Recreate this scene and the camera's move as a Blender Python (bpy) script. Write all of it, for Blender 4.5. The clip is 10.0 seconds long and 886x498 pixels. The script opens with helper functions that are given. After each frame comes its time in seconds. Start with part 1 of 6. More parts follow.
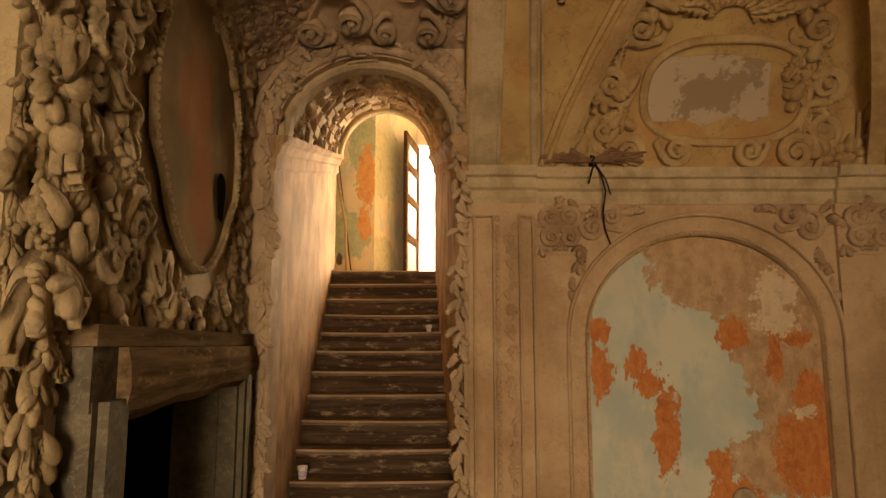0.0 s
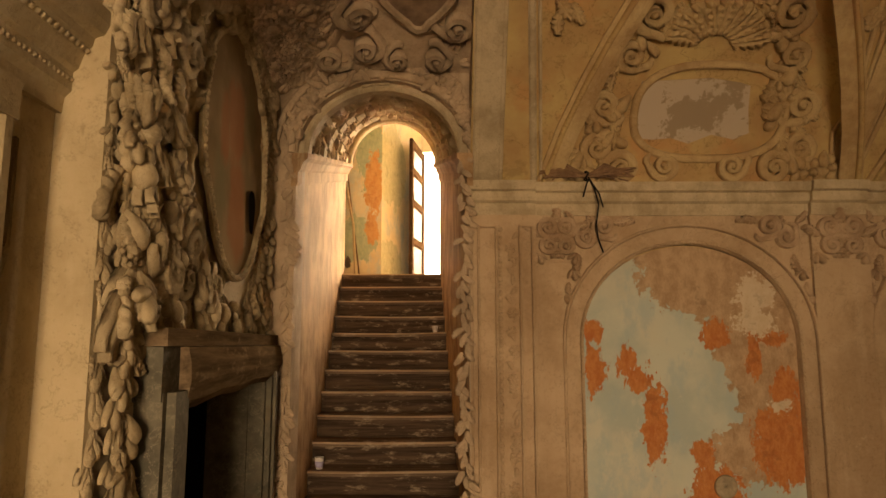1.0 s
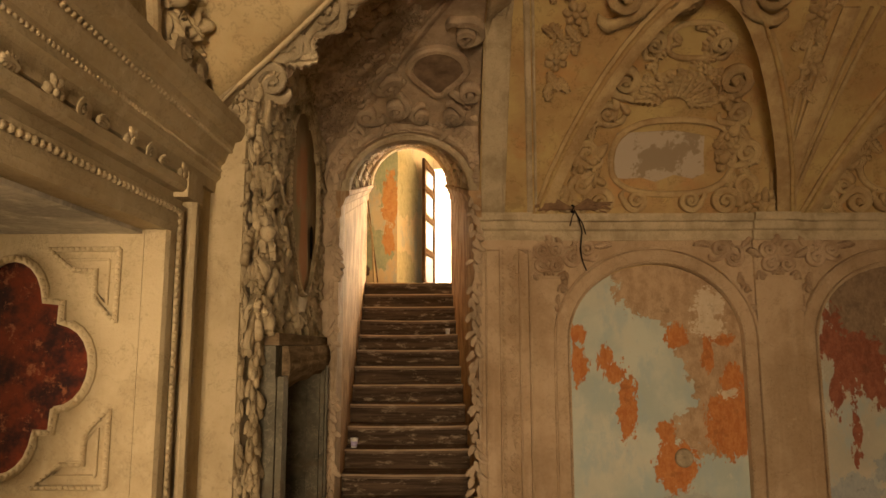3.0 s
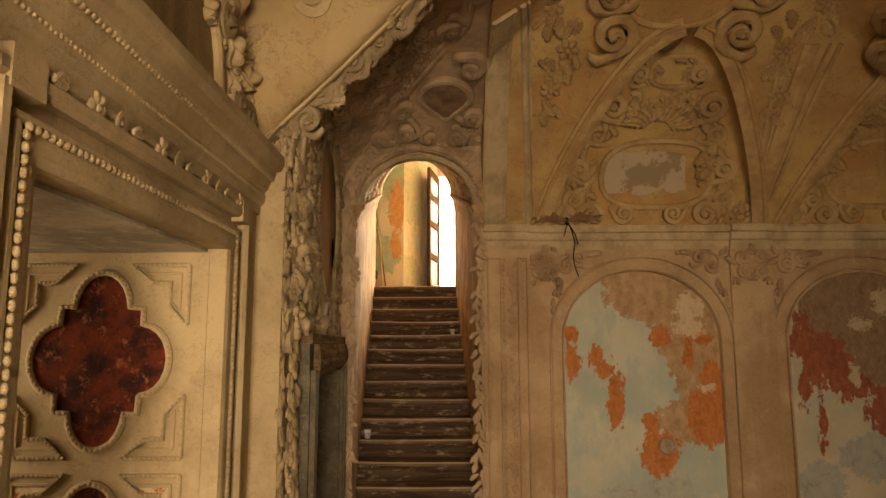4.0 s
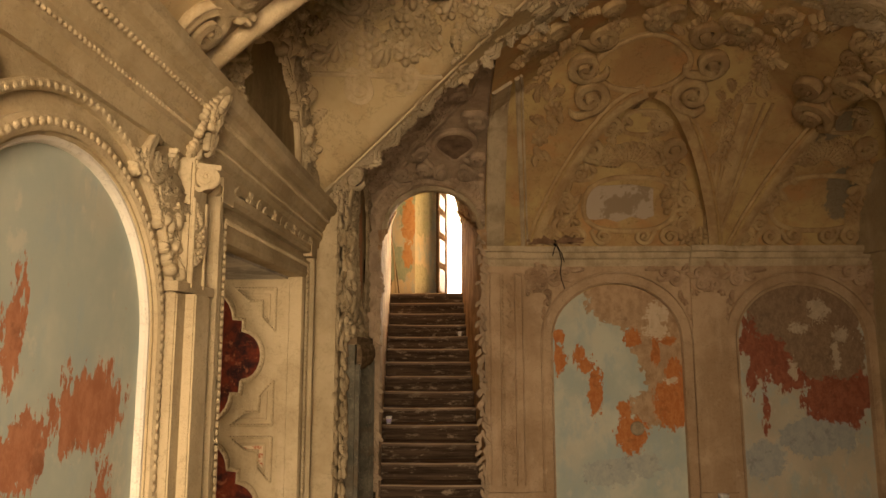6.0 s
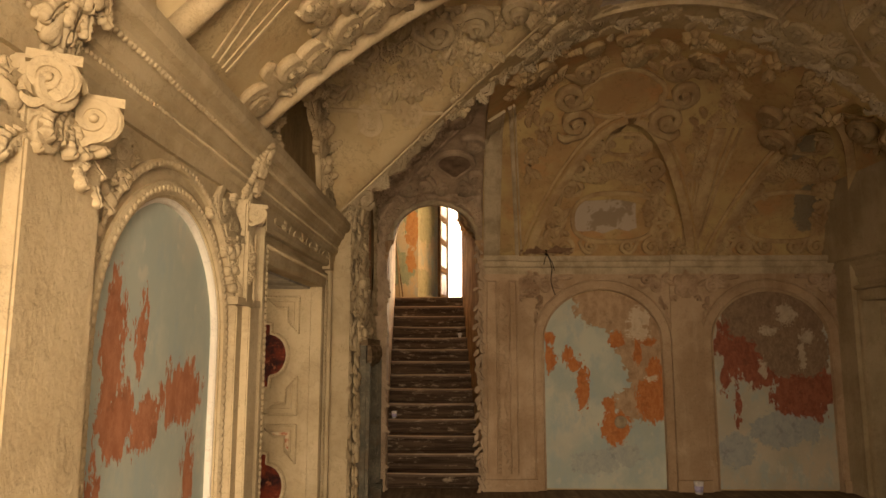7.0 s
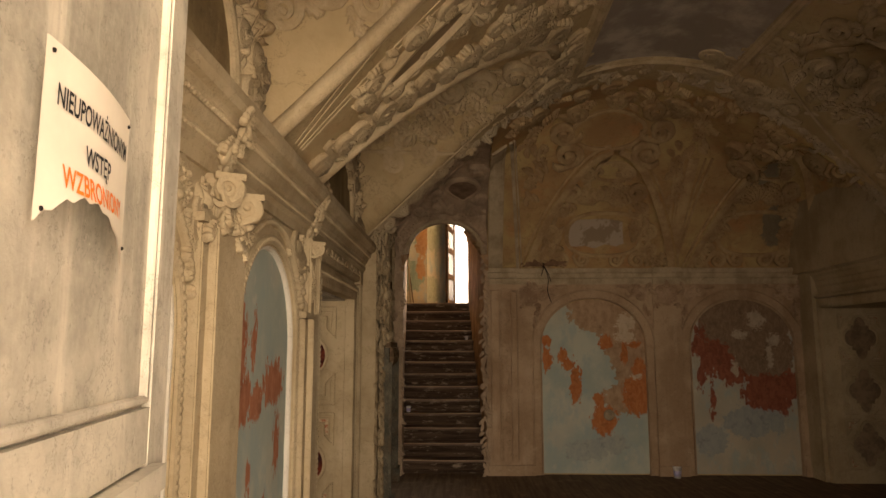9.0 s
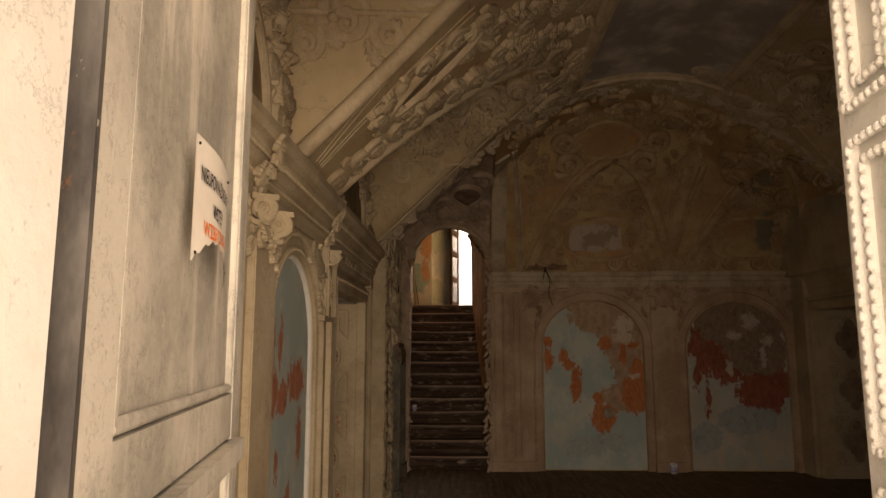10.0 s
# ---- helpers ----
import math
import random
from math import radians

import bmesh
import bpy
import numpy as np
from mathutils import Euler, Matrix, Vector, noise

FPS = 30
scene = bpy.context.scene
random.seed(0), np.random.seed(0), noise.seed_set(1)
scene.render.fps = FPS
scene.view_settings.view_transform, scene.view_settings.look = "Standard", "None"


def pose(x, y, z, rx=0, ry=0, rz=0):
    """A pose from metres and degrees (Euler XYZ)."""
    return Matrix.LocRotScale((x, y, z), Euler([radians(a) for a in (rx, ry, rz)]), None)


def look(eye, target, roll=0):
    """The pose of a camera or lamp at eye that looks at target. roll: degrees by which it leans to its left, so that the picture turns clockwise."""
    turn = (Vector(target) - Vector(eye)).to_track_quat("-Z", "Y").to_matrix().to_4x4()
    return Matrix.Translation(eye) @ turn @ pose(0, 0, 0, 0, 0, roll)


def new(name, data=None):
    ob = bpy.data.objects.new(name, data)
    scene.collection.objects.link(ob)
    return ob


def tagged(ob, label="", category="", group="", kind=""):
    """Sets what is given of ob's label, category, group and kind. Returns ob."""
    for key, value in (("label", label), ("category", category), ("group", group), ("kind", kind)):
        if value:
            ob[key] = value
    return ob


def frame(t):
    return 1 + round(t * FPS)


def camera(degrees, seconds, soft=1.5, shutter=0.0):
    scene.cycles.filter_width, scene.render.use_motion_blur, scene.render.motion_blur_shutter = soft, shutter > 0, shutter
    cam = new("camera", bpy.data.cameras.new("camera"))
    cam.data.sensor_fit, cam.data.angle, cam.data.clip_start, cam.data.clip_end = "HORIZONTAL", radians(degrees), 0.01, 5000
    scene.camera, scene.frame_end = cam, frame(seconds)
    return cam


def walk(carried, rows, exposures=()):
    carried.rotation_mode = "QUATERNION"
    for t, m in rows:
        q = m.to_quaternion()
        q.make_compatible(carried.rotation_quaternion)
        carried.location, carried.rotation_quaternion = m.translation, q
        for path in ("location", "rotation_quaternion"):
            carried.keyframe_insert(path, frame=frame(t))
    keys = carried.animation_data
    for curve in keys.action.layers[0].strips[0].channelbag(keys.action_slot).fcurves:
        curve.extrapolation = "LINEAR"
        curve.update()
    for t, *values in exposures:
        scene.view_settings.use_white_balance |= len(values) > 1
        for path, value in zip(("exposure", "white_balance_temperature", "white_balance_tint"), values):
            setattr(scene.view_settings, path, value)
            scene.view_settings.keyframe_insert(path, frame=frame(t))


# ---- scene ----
cam = camera(66.0, 10.0)
METRES, EYE = 5.6, 1.66
ROWS = [
    (0.0, 0.0, 0.0, 0.0, 0.0, 7.96, 0.01),
    (0.5, -0.0017, -0.0347, 0.0001, 0.11, 7.95, 0.01),
    (1.0, -0.0051, -0.0682, -0.0, 0.22, 7.95, 0.04),
    (1.5, -0.0085, -0.106, 0.0, 0.33, 7.94, 0.04),
    (2.0, -0.0113, -0.1551, -0.0003, 0.45, 7.96, 0.06),
    (2.5, -0.0146, -0.2105, -0.0002, 0.57, 7.98, 0.07),
    (4.0, -0.0233, -0.3728, -0.0028, 0.84, 8.04, 0.09),
    (4.5, -0.0267, -0.4256, -0.0029, 0.93, 8.05, 0.1),
    (5.0, -0.0297, -0.4826, -0.0031, 1.05, 8.06, 0.12),
    (5.5, -0.032, -0.5428, -0.003, 1.13, 8.05, 0.11),
    (7.0, -0.0248, -0.7364, -0.0019, 1.39, 8.08, 0.01),
    (7.5, -0.0284, -0.7979, -0.0018, 1.46, 8.1, -0.01),
    (8.0, -0.0339, -0.8514, -0.0009, 1.56, 8.09, -0.0),
    (8.5, -0.0337, -0.8963, -0.0002, 1.64, 8.14, 0.03),
    (9.0, -0.0326, -0.9333, -0.0001, 1.74, 8.18, 0.01),
    (9.5, -0.0351, -0.9658, -0.0004, 1.84, 8.22, 0.03),
    (10.0, -0.0367, -0.9982, -0.0007, 1.97, 8.26, 0.04),
]
EXPOSURES = ((0.0, 0.42, 9400, 22), (1.0, 0.47, 9300, 21), (2.5, 0.42, 9000, 19), (4.5, 0.37, 8700, 19), (5.5, 0.25, 8400, 19), (7.5, -0.16, 7700, 19), (8.5, -0.50, 7200, 19), (9.5, -1.02, 6700, 18), (10.0, -1.36, 6600, 21))


def smooth_rows(rows):
    return [(t, pose(0, 0, EYE, 0, 0, 0) @ pose(METRES * x, METRES * y, METRES * z, 90 + pitch, roll, yaw)) for t, x, y, z, yaw, pitch, roll in rows]


walk(cam, smooth_rows(ROWS), EXPOSURES)

# ---------------------------------------------------------------- light
world = bpy.data.worlds.new("sky")
scene.world = world
world.use_nodes = True
wn = world.node_tree
sky = wn.nodes.new("ShaderNodeTexSky")
sky.sky_type, sky.sun_disc = "NISHITA", False
sky.sun_elevation, sky.sun_rotation = radians(38), radians(200)
wn.nodes["Background"].inputs[1].default_value = 0.15
wn.links.new(sky.outputs[0], wn.nodes["Background"].inputs[0])


def area(name, at, to, sx, sy, watts, colour):
    d = bpy.data.lights.new(name, "AREA")
    d.shape, d.size, d.size_y, d.energy, d.color = "RECTANGLE", sx, sy, watts, colour
    ob = new(name, d)
    ob.matrix_world = look(at, to)
    return ob


# daylight through the entrance porch behind the camera, and through the upper doorway
area("porch_daylight", (0.15, -7.2, 1.75), (0.15, 0, 1.8), 3.7, 3.1, 1090, (1.0, 0.84, 0.62))
area("upper_door_daylight", (0.25, 12.9, 4.5), (-0.80, 5.5, 2.0), 2.4, 2.6, 2500, (1.0, 0.85, 0.62))
# daylight from the side room through the west doorway
area("side_window_daylight", (-4.15, 0.2, 1.6), (-1.6, 1.0, 1.4), 1.1, 1.4, 34, (1.0, 0.86, 0.64))

# ---------------------------------------------------------------- materials


class Nodes:
    def __init__(self, name):
        self.mat = bpy.data.materials.new(name)
        self.mat.use_nodes = True
        self.t = self.mat.node_tree
        self.bsdf = self.t.nodes["Principled BSDF"]
        self.pos = self.t.nodes.new("ShaderNodeNewGeometry").outputs["Position"]

    def put(self, sock, v):
        if isinstance(v, bpy.types.NodeSocket):
            self.t.links.new(v, sock)
        else:
            sock.default_value = v

    def m(self, op, a, b=0.0, c=0.0):
        n = self.t.nodes.new("ShaderNodeMath")
        n.operation = op
        for s, v in zip(n.inputs, (a, b, c)):
            self.put(s, v)
        return n.outputs[0]

    def xyz(self):
        n = self.t.nodes.new("ShaderNodeSeparateXYZ")
        self.t.links.new(self.pos, n.inputs[0])
        return n.outputs

    def noise(self, scale, detail=4, rough=0.55, stretch=(1, 1, 1), shift=0.0):
        mp = self.t.nodes.new("ShaderNodeMapping")
        mp.inputs["Scale"].default_value = stretch
        mp.inputs["Location"].default_value = (shift, shift * 0.7, shift * 1.3)
        self.t.links.new(self.pos, mp.inputs[0])
        n = self.t.nodes.new("ShaderNodeTexNoise")
        n.inputs["Scale"].default_value, n.inputs["Detail"].default_value, n.inputs["Roughness"].default_value = scale, detail, rough
        self.t.links.new(mp.outputs[0], n.inputs["Vector"])
        return n.outputs["Fac"]

    def step(self, v, lo, hi):
        n = self.t.nodes.new("ShaderNodeMapRange")
        n.interpolation_type = "SMOOTHSTEP"
        self.put(n.inputs[0], v)
        n.inputs[1].default_value, n.inputs[2].default_value = lo, hi
        return n.outputs[0]

    def mix(self, fac, a, b, mode="MIX"):
        n = self.t.nodes.new("ShaderNodeMix")
        n.data_type, n.blend_type = "RGBA", mode
        self.put(n.inputs[0], fac)
        for s, v in ((n.inputs[6], a), (n.inputs[7], b)):
            self.put(s, v if isinstance(v, bpy.types.NodeSocket) else (*v, 1))
        return n.outputs[2]

    def blobs(self, axis, spots, lo=0.0, hi=0.05, noise=None, amp=0.8):
        """1 inside a group of ragged ellipses (u, z, half width, half height) in the plane of the axis and z."""
        u, z = self.xyz()[axis], self.xyz()[2]
        best = None
        for cu, cz, ru, rz in spots:
            a = self.m("MULTIPLY", self.m("SUBTRACT", u, cu), 1 / ru)
            b = self.m("MULTIPLY", self.m("SUBTRACT", z, cz), 1 / rz)
            d = self.m("SUBTRACT", 1.0, self.m("SQRT", self.m("ADD", self.m("MULTIPLY", a, a), self.m("MULTIPLY", b, b))))
            d = self.m("MULTIPLY", d, min(ru, rz) ** 0.5)
            best = d if best is None else self.m("MAXIMUM", best, d)
        if noise is not None:
            best = self.m("ADD", best, self.m("MULTIPLY", self.m("SUBTRACT", noise, 0.5), amp))
        return self.step(best, lo, hi)

    def done(self, colour, rough=0.85, bump=None, strength=0.3, dist=0.01, metal=0.0, spec=0.05):
        self.put(self.bsdf.inputs["Base Color"], colour if isinstance(colour, bpy.types.NodeSocket) else (*colour, 1))
        self.put(self.bsdf.inputs["Roughness"], rough)
        self.bsdf.inputs["Metallic"].default_value = metal
        self.bsdf.inputs["Specular IOR Level"].default_value = spec
        if bump is not None:
            n = self.t.nodes.new("ShaderNodeBump")
            n.inputs["Strength"].default_value, n.inputs["Distance"].default_value = strength, dist
            self.t.links.new(bump, n.inputs["Height"])
            self.t.links.new(n.outputs[0], self.bsdf.inputs["Normal"])
        return self.mat


def plaster(name, base, dark, light, scale=1.0, streak=0.35, bump=0.25):
    """Old limewashed plaster: broad stains, run marks, fine grain."""
    k = Nodes(name)
    broad = k.noise(1.6 * scale, 5, 0.6)
    runs = k.noise(3.0 * scale, 4, 0.6, (3.0, 3.0, 0.35), 4.0)
    fine = k.noise(38 * scale, 5, 0.7)
    c = k.mix(k.step(broad, 0.36, 0.64), dark, base)
    c = k.mix(k.m("MULTIPLY", k.step(runs, 0.5, 0.75), streak), c, light)
    c = k.mix(k.m("MULTIPLY", k.step(k.noise(9 * scale, 6, 0.75, shift=9.0), 0.56, 0.70), 0.5), c, dark)
    c = k.mix(k.m("MULTIPLY", k.step(fine, 0.3, 0.8), 0.22), c, light)
    c = k.mix(k.m("MULTIPLY", k.step(k.noise(70, 3, 0.6, shift=5.0), 0.64, 0.70), 0.35), c, tuple(0.55 * q for q in dark))
    c = k.mix(k.m("MULTIPLY", k.step(k.noise(5.5, 7, 0.8, shift=13.0), 0.60, 0.66), 0.4), c, light)
    crack = k.m("ABSOLUTE", k.m("SUBTRACT", k.noise(3.2 * scale, 9, 0.72, shift=17.0), 0.5))
    c = k.mix(k.m("MULTIPLY", k.step(crack, 0.005, 0.0005), 0.55), c, tuple(0.4 * q for q in dark))
    scuff = k.step(k.noise(14 * scale, 8, 0.78, (1, 1, 0.6), 27.0), 0.60, 0.68)
    c = k.mix(k.m("MULTIPLY", scuff, 0.5), c, tuple(0.72 * q for q in dark))
    return k.done(c, 0.88, k.m("ADD", k.m("ADD", fine, k.m("MULTIPLY", broad, 2.0)), k.m("MULTIPLY", k.noise(9, 7, 0.7, shift=31.0), 1.5)), bump * 2.4, 0.008)


M_CREAM = plaster("cream_plaster", (0.51, 0.42, 0.275), (0.38, 0.30, 0.185), (0.60, 0.51, 0.36))
M_BACK = plaster("pinkish_plaster", (0.51, 0.38, 0.255), (0.36, 0.245, 0.15), (0.61, 0.485, 0.35))
M_STUCCO = plaster("stucco_relief", (0.56, 0.465, 0.32), (0.36, 0.285, 0.185), (0.66, 0.57, 0.42), 2.2)
M_GREY = plaster("grey_stucco", (0.53, 0.405, 0.285), (0.33, 0.245, 0.17), (0.63, 0.51, 0.38), 2.0)
M_SHELL = plaster("shell_stucco", (0.50, 0.405, 0.265), (0.28, 0.215, 0.13), (0.60, 0.51, 0.36), 3.0)
M_PAINT = plaster("white_door_paint", (0.55, 0.51, 0.42), (0.29, 0.27, 0.225), (0.70, 0.65, 0.54), 1.3, 0.8, 0.10)
M_WHITE = plaster("white_limewash", (0.74, 0.71, 0.63), (0.62, 0.58, 0.50), (0.80, 0.77, 0.71), bump=0.10)


def vault_plaster(name, lo, hi, stain, mould=()):
    k = Nodes(name)
    broad, fine = k.noise(1.3, 6, 0.65), k.noise(30, 5, 0.7)
    c = k.mix(k.step(broad, 0.35, 0.68), lo, hi)
    c = k.mix(k.m("MULTIPLY", k.step(k.noise(2.2, 5, 0.65, shift=3.0), 0.52, 0.66), 0.6), c, stain)
    c = k.mix(k.m("MULTIPLY", k.step(k.noise(3.1, 6, 0.7, shift=7.0), 0.6, 0.68), 0.5), c, tuple(0.62 * q for q in lo))
    if mould:
        c = k.mix(k.m("MULTIPLY", k.blobs(0, mould, 0.0, 0.06, k.noise(7, 6, 0.7), 0.5), 0.8), c, (0.17, 0.165, 0.13))
    c = k.mix(k.m("MULTIPLY", fine, 0.15), c, (0.62, 0.52, 0.36))
    cracks = k.m("ABSOLUTE", k.m("SUBTRACT", k.noise(2.4, 8, 0.7, shift=21.0), 0.5))
    c = k.mix(k.m("MULTIPLY", k.step(cracks, 0.006, 0.001), 0.6), c, tuple(0.35 * q for q in lo))
    return k.done(c, 0.9, k.m("ADD", fine, k.m("MULTIPLY", broad, 3.0)), 0.5, 0.010)


M_VAULT = vault_plaster("ochre_vault_plaster", (0.42, 0.32, 0.175), (0.54, 0.43, 0.255), (0.46, 0.32, 0.17))
M_VAULT_FAR = vault_plaster("brown_vault_plaster", (0.40, 0.245, 0.115), (0.56, 0.43, 0.20), (0.50, 0.25, 0.105), [(3.62, 3.84, 0.24, 0.15), (4.0, 3.3, 0.2, 0.3)])


def plain(name, colour, rough=0.7, metal=0.0, var=0.25, scale=14):
    k = Nodes(name)
    n = k.noise(scale, 5, 0.65)
    d = tuple(c * (1 - var) for c in colour)
    l = tuple(min(1, c * (1 + var)) for c in colour)
    return k.done(k.mix(k.step(n, 0.3, 0.7), d, l), rough, n, 0.15, 0.004, metal)


def wood(name, a, b, dust, along, spec=0.06):
    k = Nodes(name)
    st = [22, 22, 22]
    st[along] = 1.2
    g = k.noise(1.0, 6, 0.65, tuple(st))
    c = k.mix(k.step(g, 0.3, 0.7), a, b)
    c = k.mix(k.m("MULTIPLY", k.step(k.noise(5, 6, 0.75, (1, 1, 3)), 0.53, 0.68), 0.8), c, dust)
    return k.done(c, 0.8, g, 0.35, 0.006, 0.0, spec)


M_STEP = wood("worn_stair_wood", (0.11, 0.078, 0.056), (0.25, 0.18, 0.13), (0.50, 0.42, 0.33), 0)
# riser wood: backlit shade put into a darker colour, plus real dust
M_RISER = wood("shaded_dusty_riser_wood", (0.036, 0.024, 0.017), (0.125, 0.084, 0.057), (0.42, 0.34, 0.25), 0)
# pale nosing: the grazing highlight on the worn edges is put into the colour
M_NOSE = wood("lit_worn_stair_edge", (0.34, 0.25, 0.17), (0.54, 0.42, 0.31), (0.62, 0.53, 0.42), 0)
M_FLOOR = wood("dark_floor_boards", (0.14, 0.10, 0.07), (0.24, 0.18, 0.125), (0.33, 0.25, 0.175), 1)
M_BROWN = wood("brown_door_wood", (0.075, 0.040, 0.022), (0.14, 0.08, 0.045), (0.30, 0.22, 0.15), 2)
M_POLE = wood("pale_pole_wood", (0.32, 0.24, 0.15), (0.45, 0.36, 0.24), (0.5, 0.42, 0.3), 2)


def stone():
    k = Nodes("dark_veined_marble")
    n = k.noise(4, 6, 0.7)
    v = k.m("ABSOLUTE", k.m("SUBTRACT", k.noise(5.5, 7, 0.75, shift=5.0), 0.5))
    c = k.mix(k.step(n, 0.3, 0.7), (0.065, 0.063, 0.050), (0.17, 0.155, 0.118))
    c = k.mix(k.m("MULTIPLY", k.step(v, 0.009, 0.001), 0.7), c, (0.30, 0.26, 0.20))
    c = k.mix(k.m("MULTIPLY", k.step(k.noise(2.0, 5, 0.7, shift=2.0), 0.5, 0.65), 0.55), c, (0.15, 0.105, 0.065))
    return k.done(c, 0.8, n, 0.3, 0.01)


M_STONE = stone()
# near-black without sheen, for the torn hole and the depth of the fireplace
kd = Nodes("near_black")
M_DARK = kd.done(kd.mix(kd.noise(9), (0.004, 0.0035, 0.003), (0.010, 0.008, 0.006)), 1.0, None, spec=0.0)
M_TAN = wood("mantel_beam", (0.075, 0.052, 0.032), (0.19, 0.135, 0.085), (0.29, 0.215, 0.14), 1, 0.0)


def peeled(name, axis, sky_a, sky_b, layers):
    """Wall painting: sky colours with ragged losses, each layer (colour, colour, spots, noise scale, stretch, amp)."""
    k = Nodes(name)
    c = k.mix(k.step(k.noise(2.6, 4, 0.6), 0.38, 0.66), sky_a, sky_b)
    c = k.mix(k.m("MULTIPLY", k.step(k.noise(1.7, 3, 0.5, shift=11.0), 0.5, 0.7), 0.5), c, (0.56, 0.53, 0.42))
    c = k.mix(k.m("MULTIPLY", k.step(k.noise(3.4, 7, 0.7, (1.6, 1.6, 0.8), 15.0), 0.48, 0.62), 0.6), c, (0.33, 0.43, 0.44))
    c = k.mix(k.m("MULTIPLY", k.step(k.noise(7.0, 8, 0.75, (1, 1, 0.7), 23.0), 0.56, 0.64), 0.5), c, (0.58, 0.57, 0.47))
    c = k.mix(k.m("MULTIPLY", k.step(k.noise(24, 7, 0.75, shift=6.0), 0.64, 0.70), 0.5), c, (0.40, 0.24, 0.13))
    grain = k.noise(45, 5, 0.7)
    bump = k.m("MULTIPLY", grain, 0.3)
    for i, (ca, cb, spots, ns, stretch, amp) in enumerate(layers):
        n = k.m("ADD", k.m("MULTIPLY", k.noise(ns, 9, 0.66, stretch, 1.7 * i), 0.6), k.m("MULTIPLY", k.noise(ns * 3.2, 8, 0.72, stretch, 3.1 * i), 0.4))
        f = k.blobs(axis, spots, 0.0, 0.012, n, amp * 2.3)
        tone = k.mix(k.step(k.noise(16, 8, 0.8, (1, 1, 0.6), 2.0 + i), 0.38, 0.62), ca, cb)
        tone = k.mix(k.m("MULTIPLY", k.step(k.noise(6, 7, 0.75, shift=9.0 + i), 0.54, 0.64), 0.55), tone, tuple(0.6 * q for q in ca))
        c = k.mix(f, c, tone)
        bump = k.m("SUBTRACT", bump, k.m("MULTIPLY", f, 1.2))
    c = k.mix(k.m("MULTIPLY", grain, 0.12), c, (0.7, 0.62, 0.5))
    return k.done(c, 0.88, bump, 0.5, 0.006)


SKY_A, SKY_B = (0.38, 0.45, 0.41), (0.51, 0.55, 0.47)
ORANGE = ((0.42, 0.12, 0.03), (0.54, 0.21, 0.065))
TAN = ((0.34, 0.215, 0.125), (0.49, 0.345, 0.22))
RED = ((0.21, 0.050, 0.028), (0.33, 0.10, 0.055))
BRICK = ((0.36, 0.125, 0.062), (0.47, 0.20, 0.11))
PALE = ((0.54, 0.46, 0.34), (0.62, 0.54, 0.42))
# losses of the two painted niches in the far wall (x, z) and of the west wall (y, z)
M_NICHE1 = peeled("painting_losses_a", 0, SKY_A, SKY_B, [
    (*TAN, [(1.75, 2.12, 0.52, 0.34), (2.05, 1.75, 0.33, 0.5), (2.1, 1.3, 0.26, 0.45), (1.98, 0.98, 0.3, 0.22)], 5.5, (1, 1, 1), 0.55),
    (*ORANGE, [(1.71, 1.72, 0.10, 0.10), (0.93, 1.75, 0.07, 0.07), (0.93, 1.47, 0.07, 0.16), (1.14, 1.55, 0.05, 0.10), (1.22, 1.42, 0.11, 0.08), (1.30, 1.18, 0.08, 0.28), (2.12, 1.03, 0.18, 0.30), (2.14, 1.36, 0.09, 0.14), (1.68, 0.70, 0.17, 0.20), (2.05, 1.69, 0.13, 0.05), (1.97, 1.60, 0.05, 0.2), (1.60, 0.98, 0.07, 0.08)], 13, (1, 1, 0.55), 0.5),
    ((0.55, 0.44, 0.31), (0.62, 0.52, 0.39), [(2.0, 1.98, 0.12, 0.14), (1.98, 1.80, 0.13, 0.09), (2.1, 1.27, 0.07, 0.04)], 15, (1, 1, 1), 0.65),
    ((0.16, 0.12, 0.09), (0.30, 0.23, 0.16), [(1.75, 0.78, 0.055, 0.05)], 20, (1, 1, 1), 0.15),
    ((0.33, 0.37, 0.36), (0.42, 0.45, 0.40), [(1.45, 0.32, 0.3, 0.14), (1.75, 0.40, 0.2, 0.12)], 8, (1, 1, 1), 0.5),
])
M_NICHE2 = peeled("painting_losses_b", 0, (0.42, 0.40, 0.32), (0.52, 0.46, 0.35), [
    (*RED, [(3.45, 1.68, 0.58, 0.5), (3.85, 1.15, 0.38, 0.42), (3.05, 1.65, 0.22, 0.22), (2.98, 1.30, 0.07, 0.2), (3.1, 1.02, 0.05, 0.25)], 8, (1, 1, 0.5), 0.6),
    ((0.19, 0.12, 0.075), (0.29, 0.20, 0.13), [(3.58, 2.0, 0.62, 0.34), (3.8, 1.62, 0.42, 0.34)], 6, (1, 1, 1), 0.5),
    ((0.42, 0.34, 0.25), (0.52, 0.43, 0.32), [(3.72, 2.02, 0.11, 0.12), (3.5, 1.83, 0.09, 0.06), (3.95, 1.75, 0.09, 0.09), (3.88, 1.5, 0.04, 0.16), (3.42, 1.38, 0.05, 0.10)], 14, (1, 1, 1), 0.7),
    ((0.30, 0.33, 0.33), (0.38, 0.40, 0.38), [(3.6, 0.68, 0.4, 0.2), (3.05, 0.45, 0.22, 0.2)], 6, (1, 1, 1), 0.55),
])
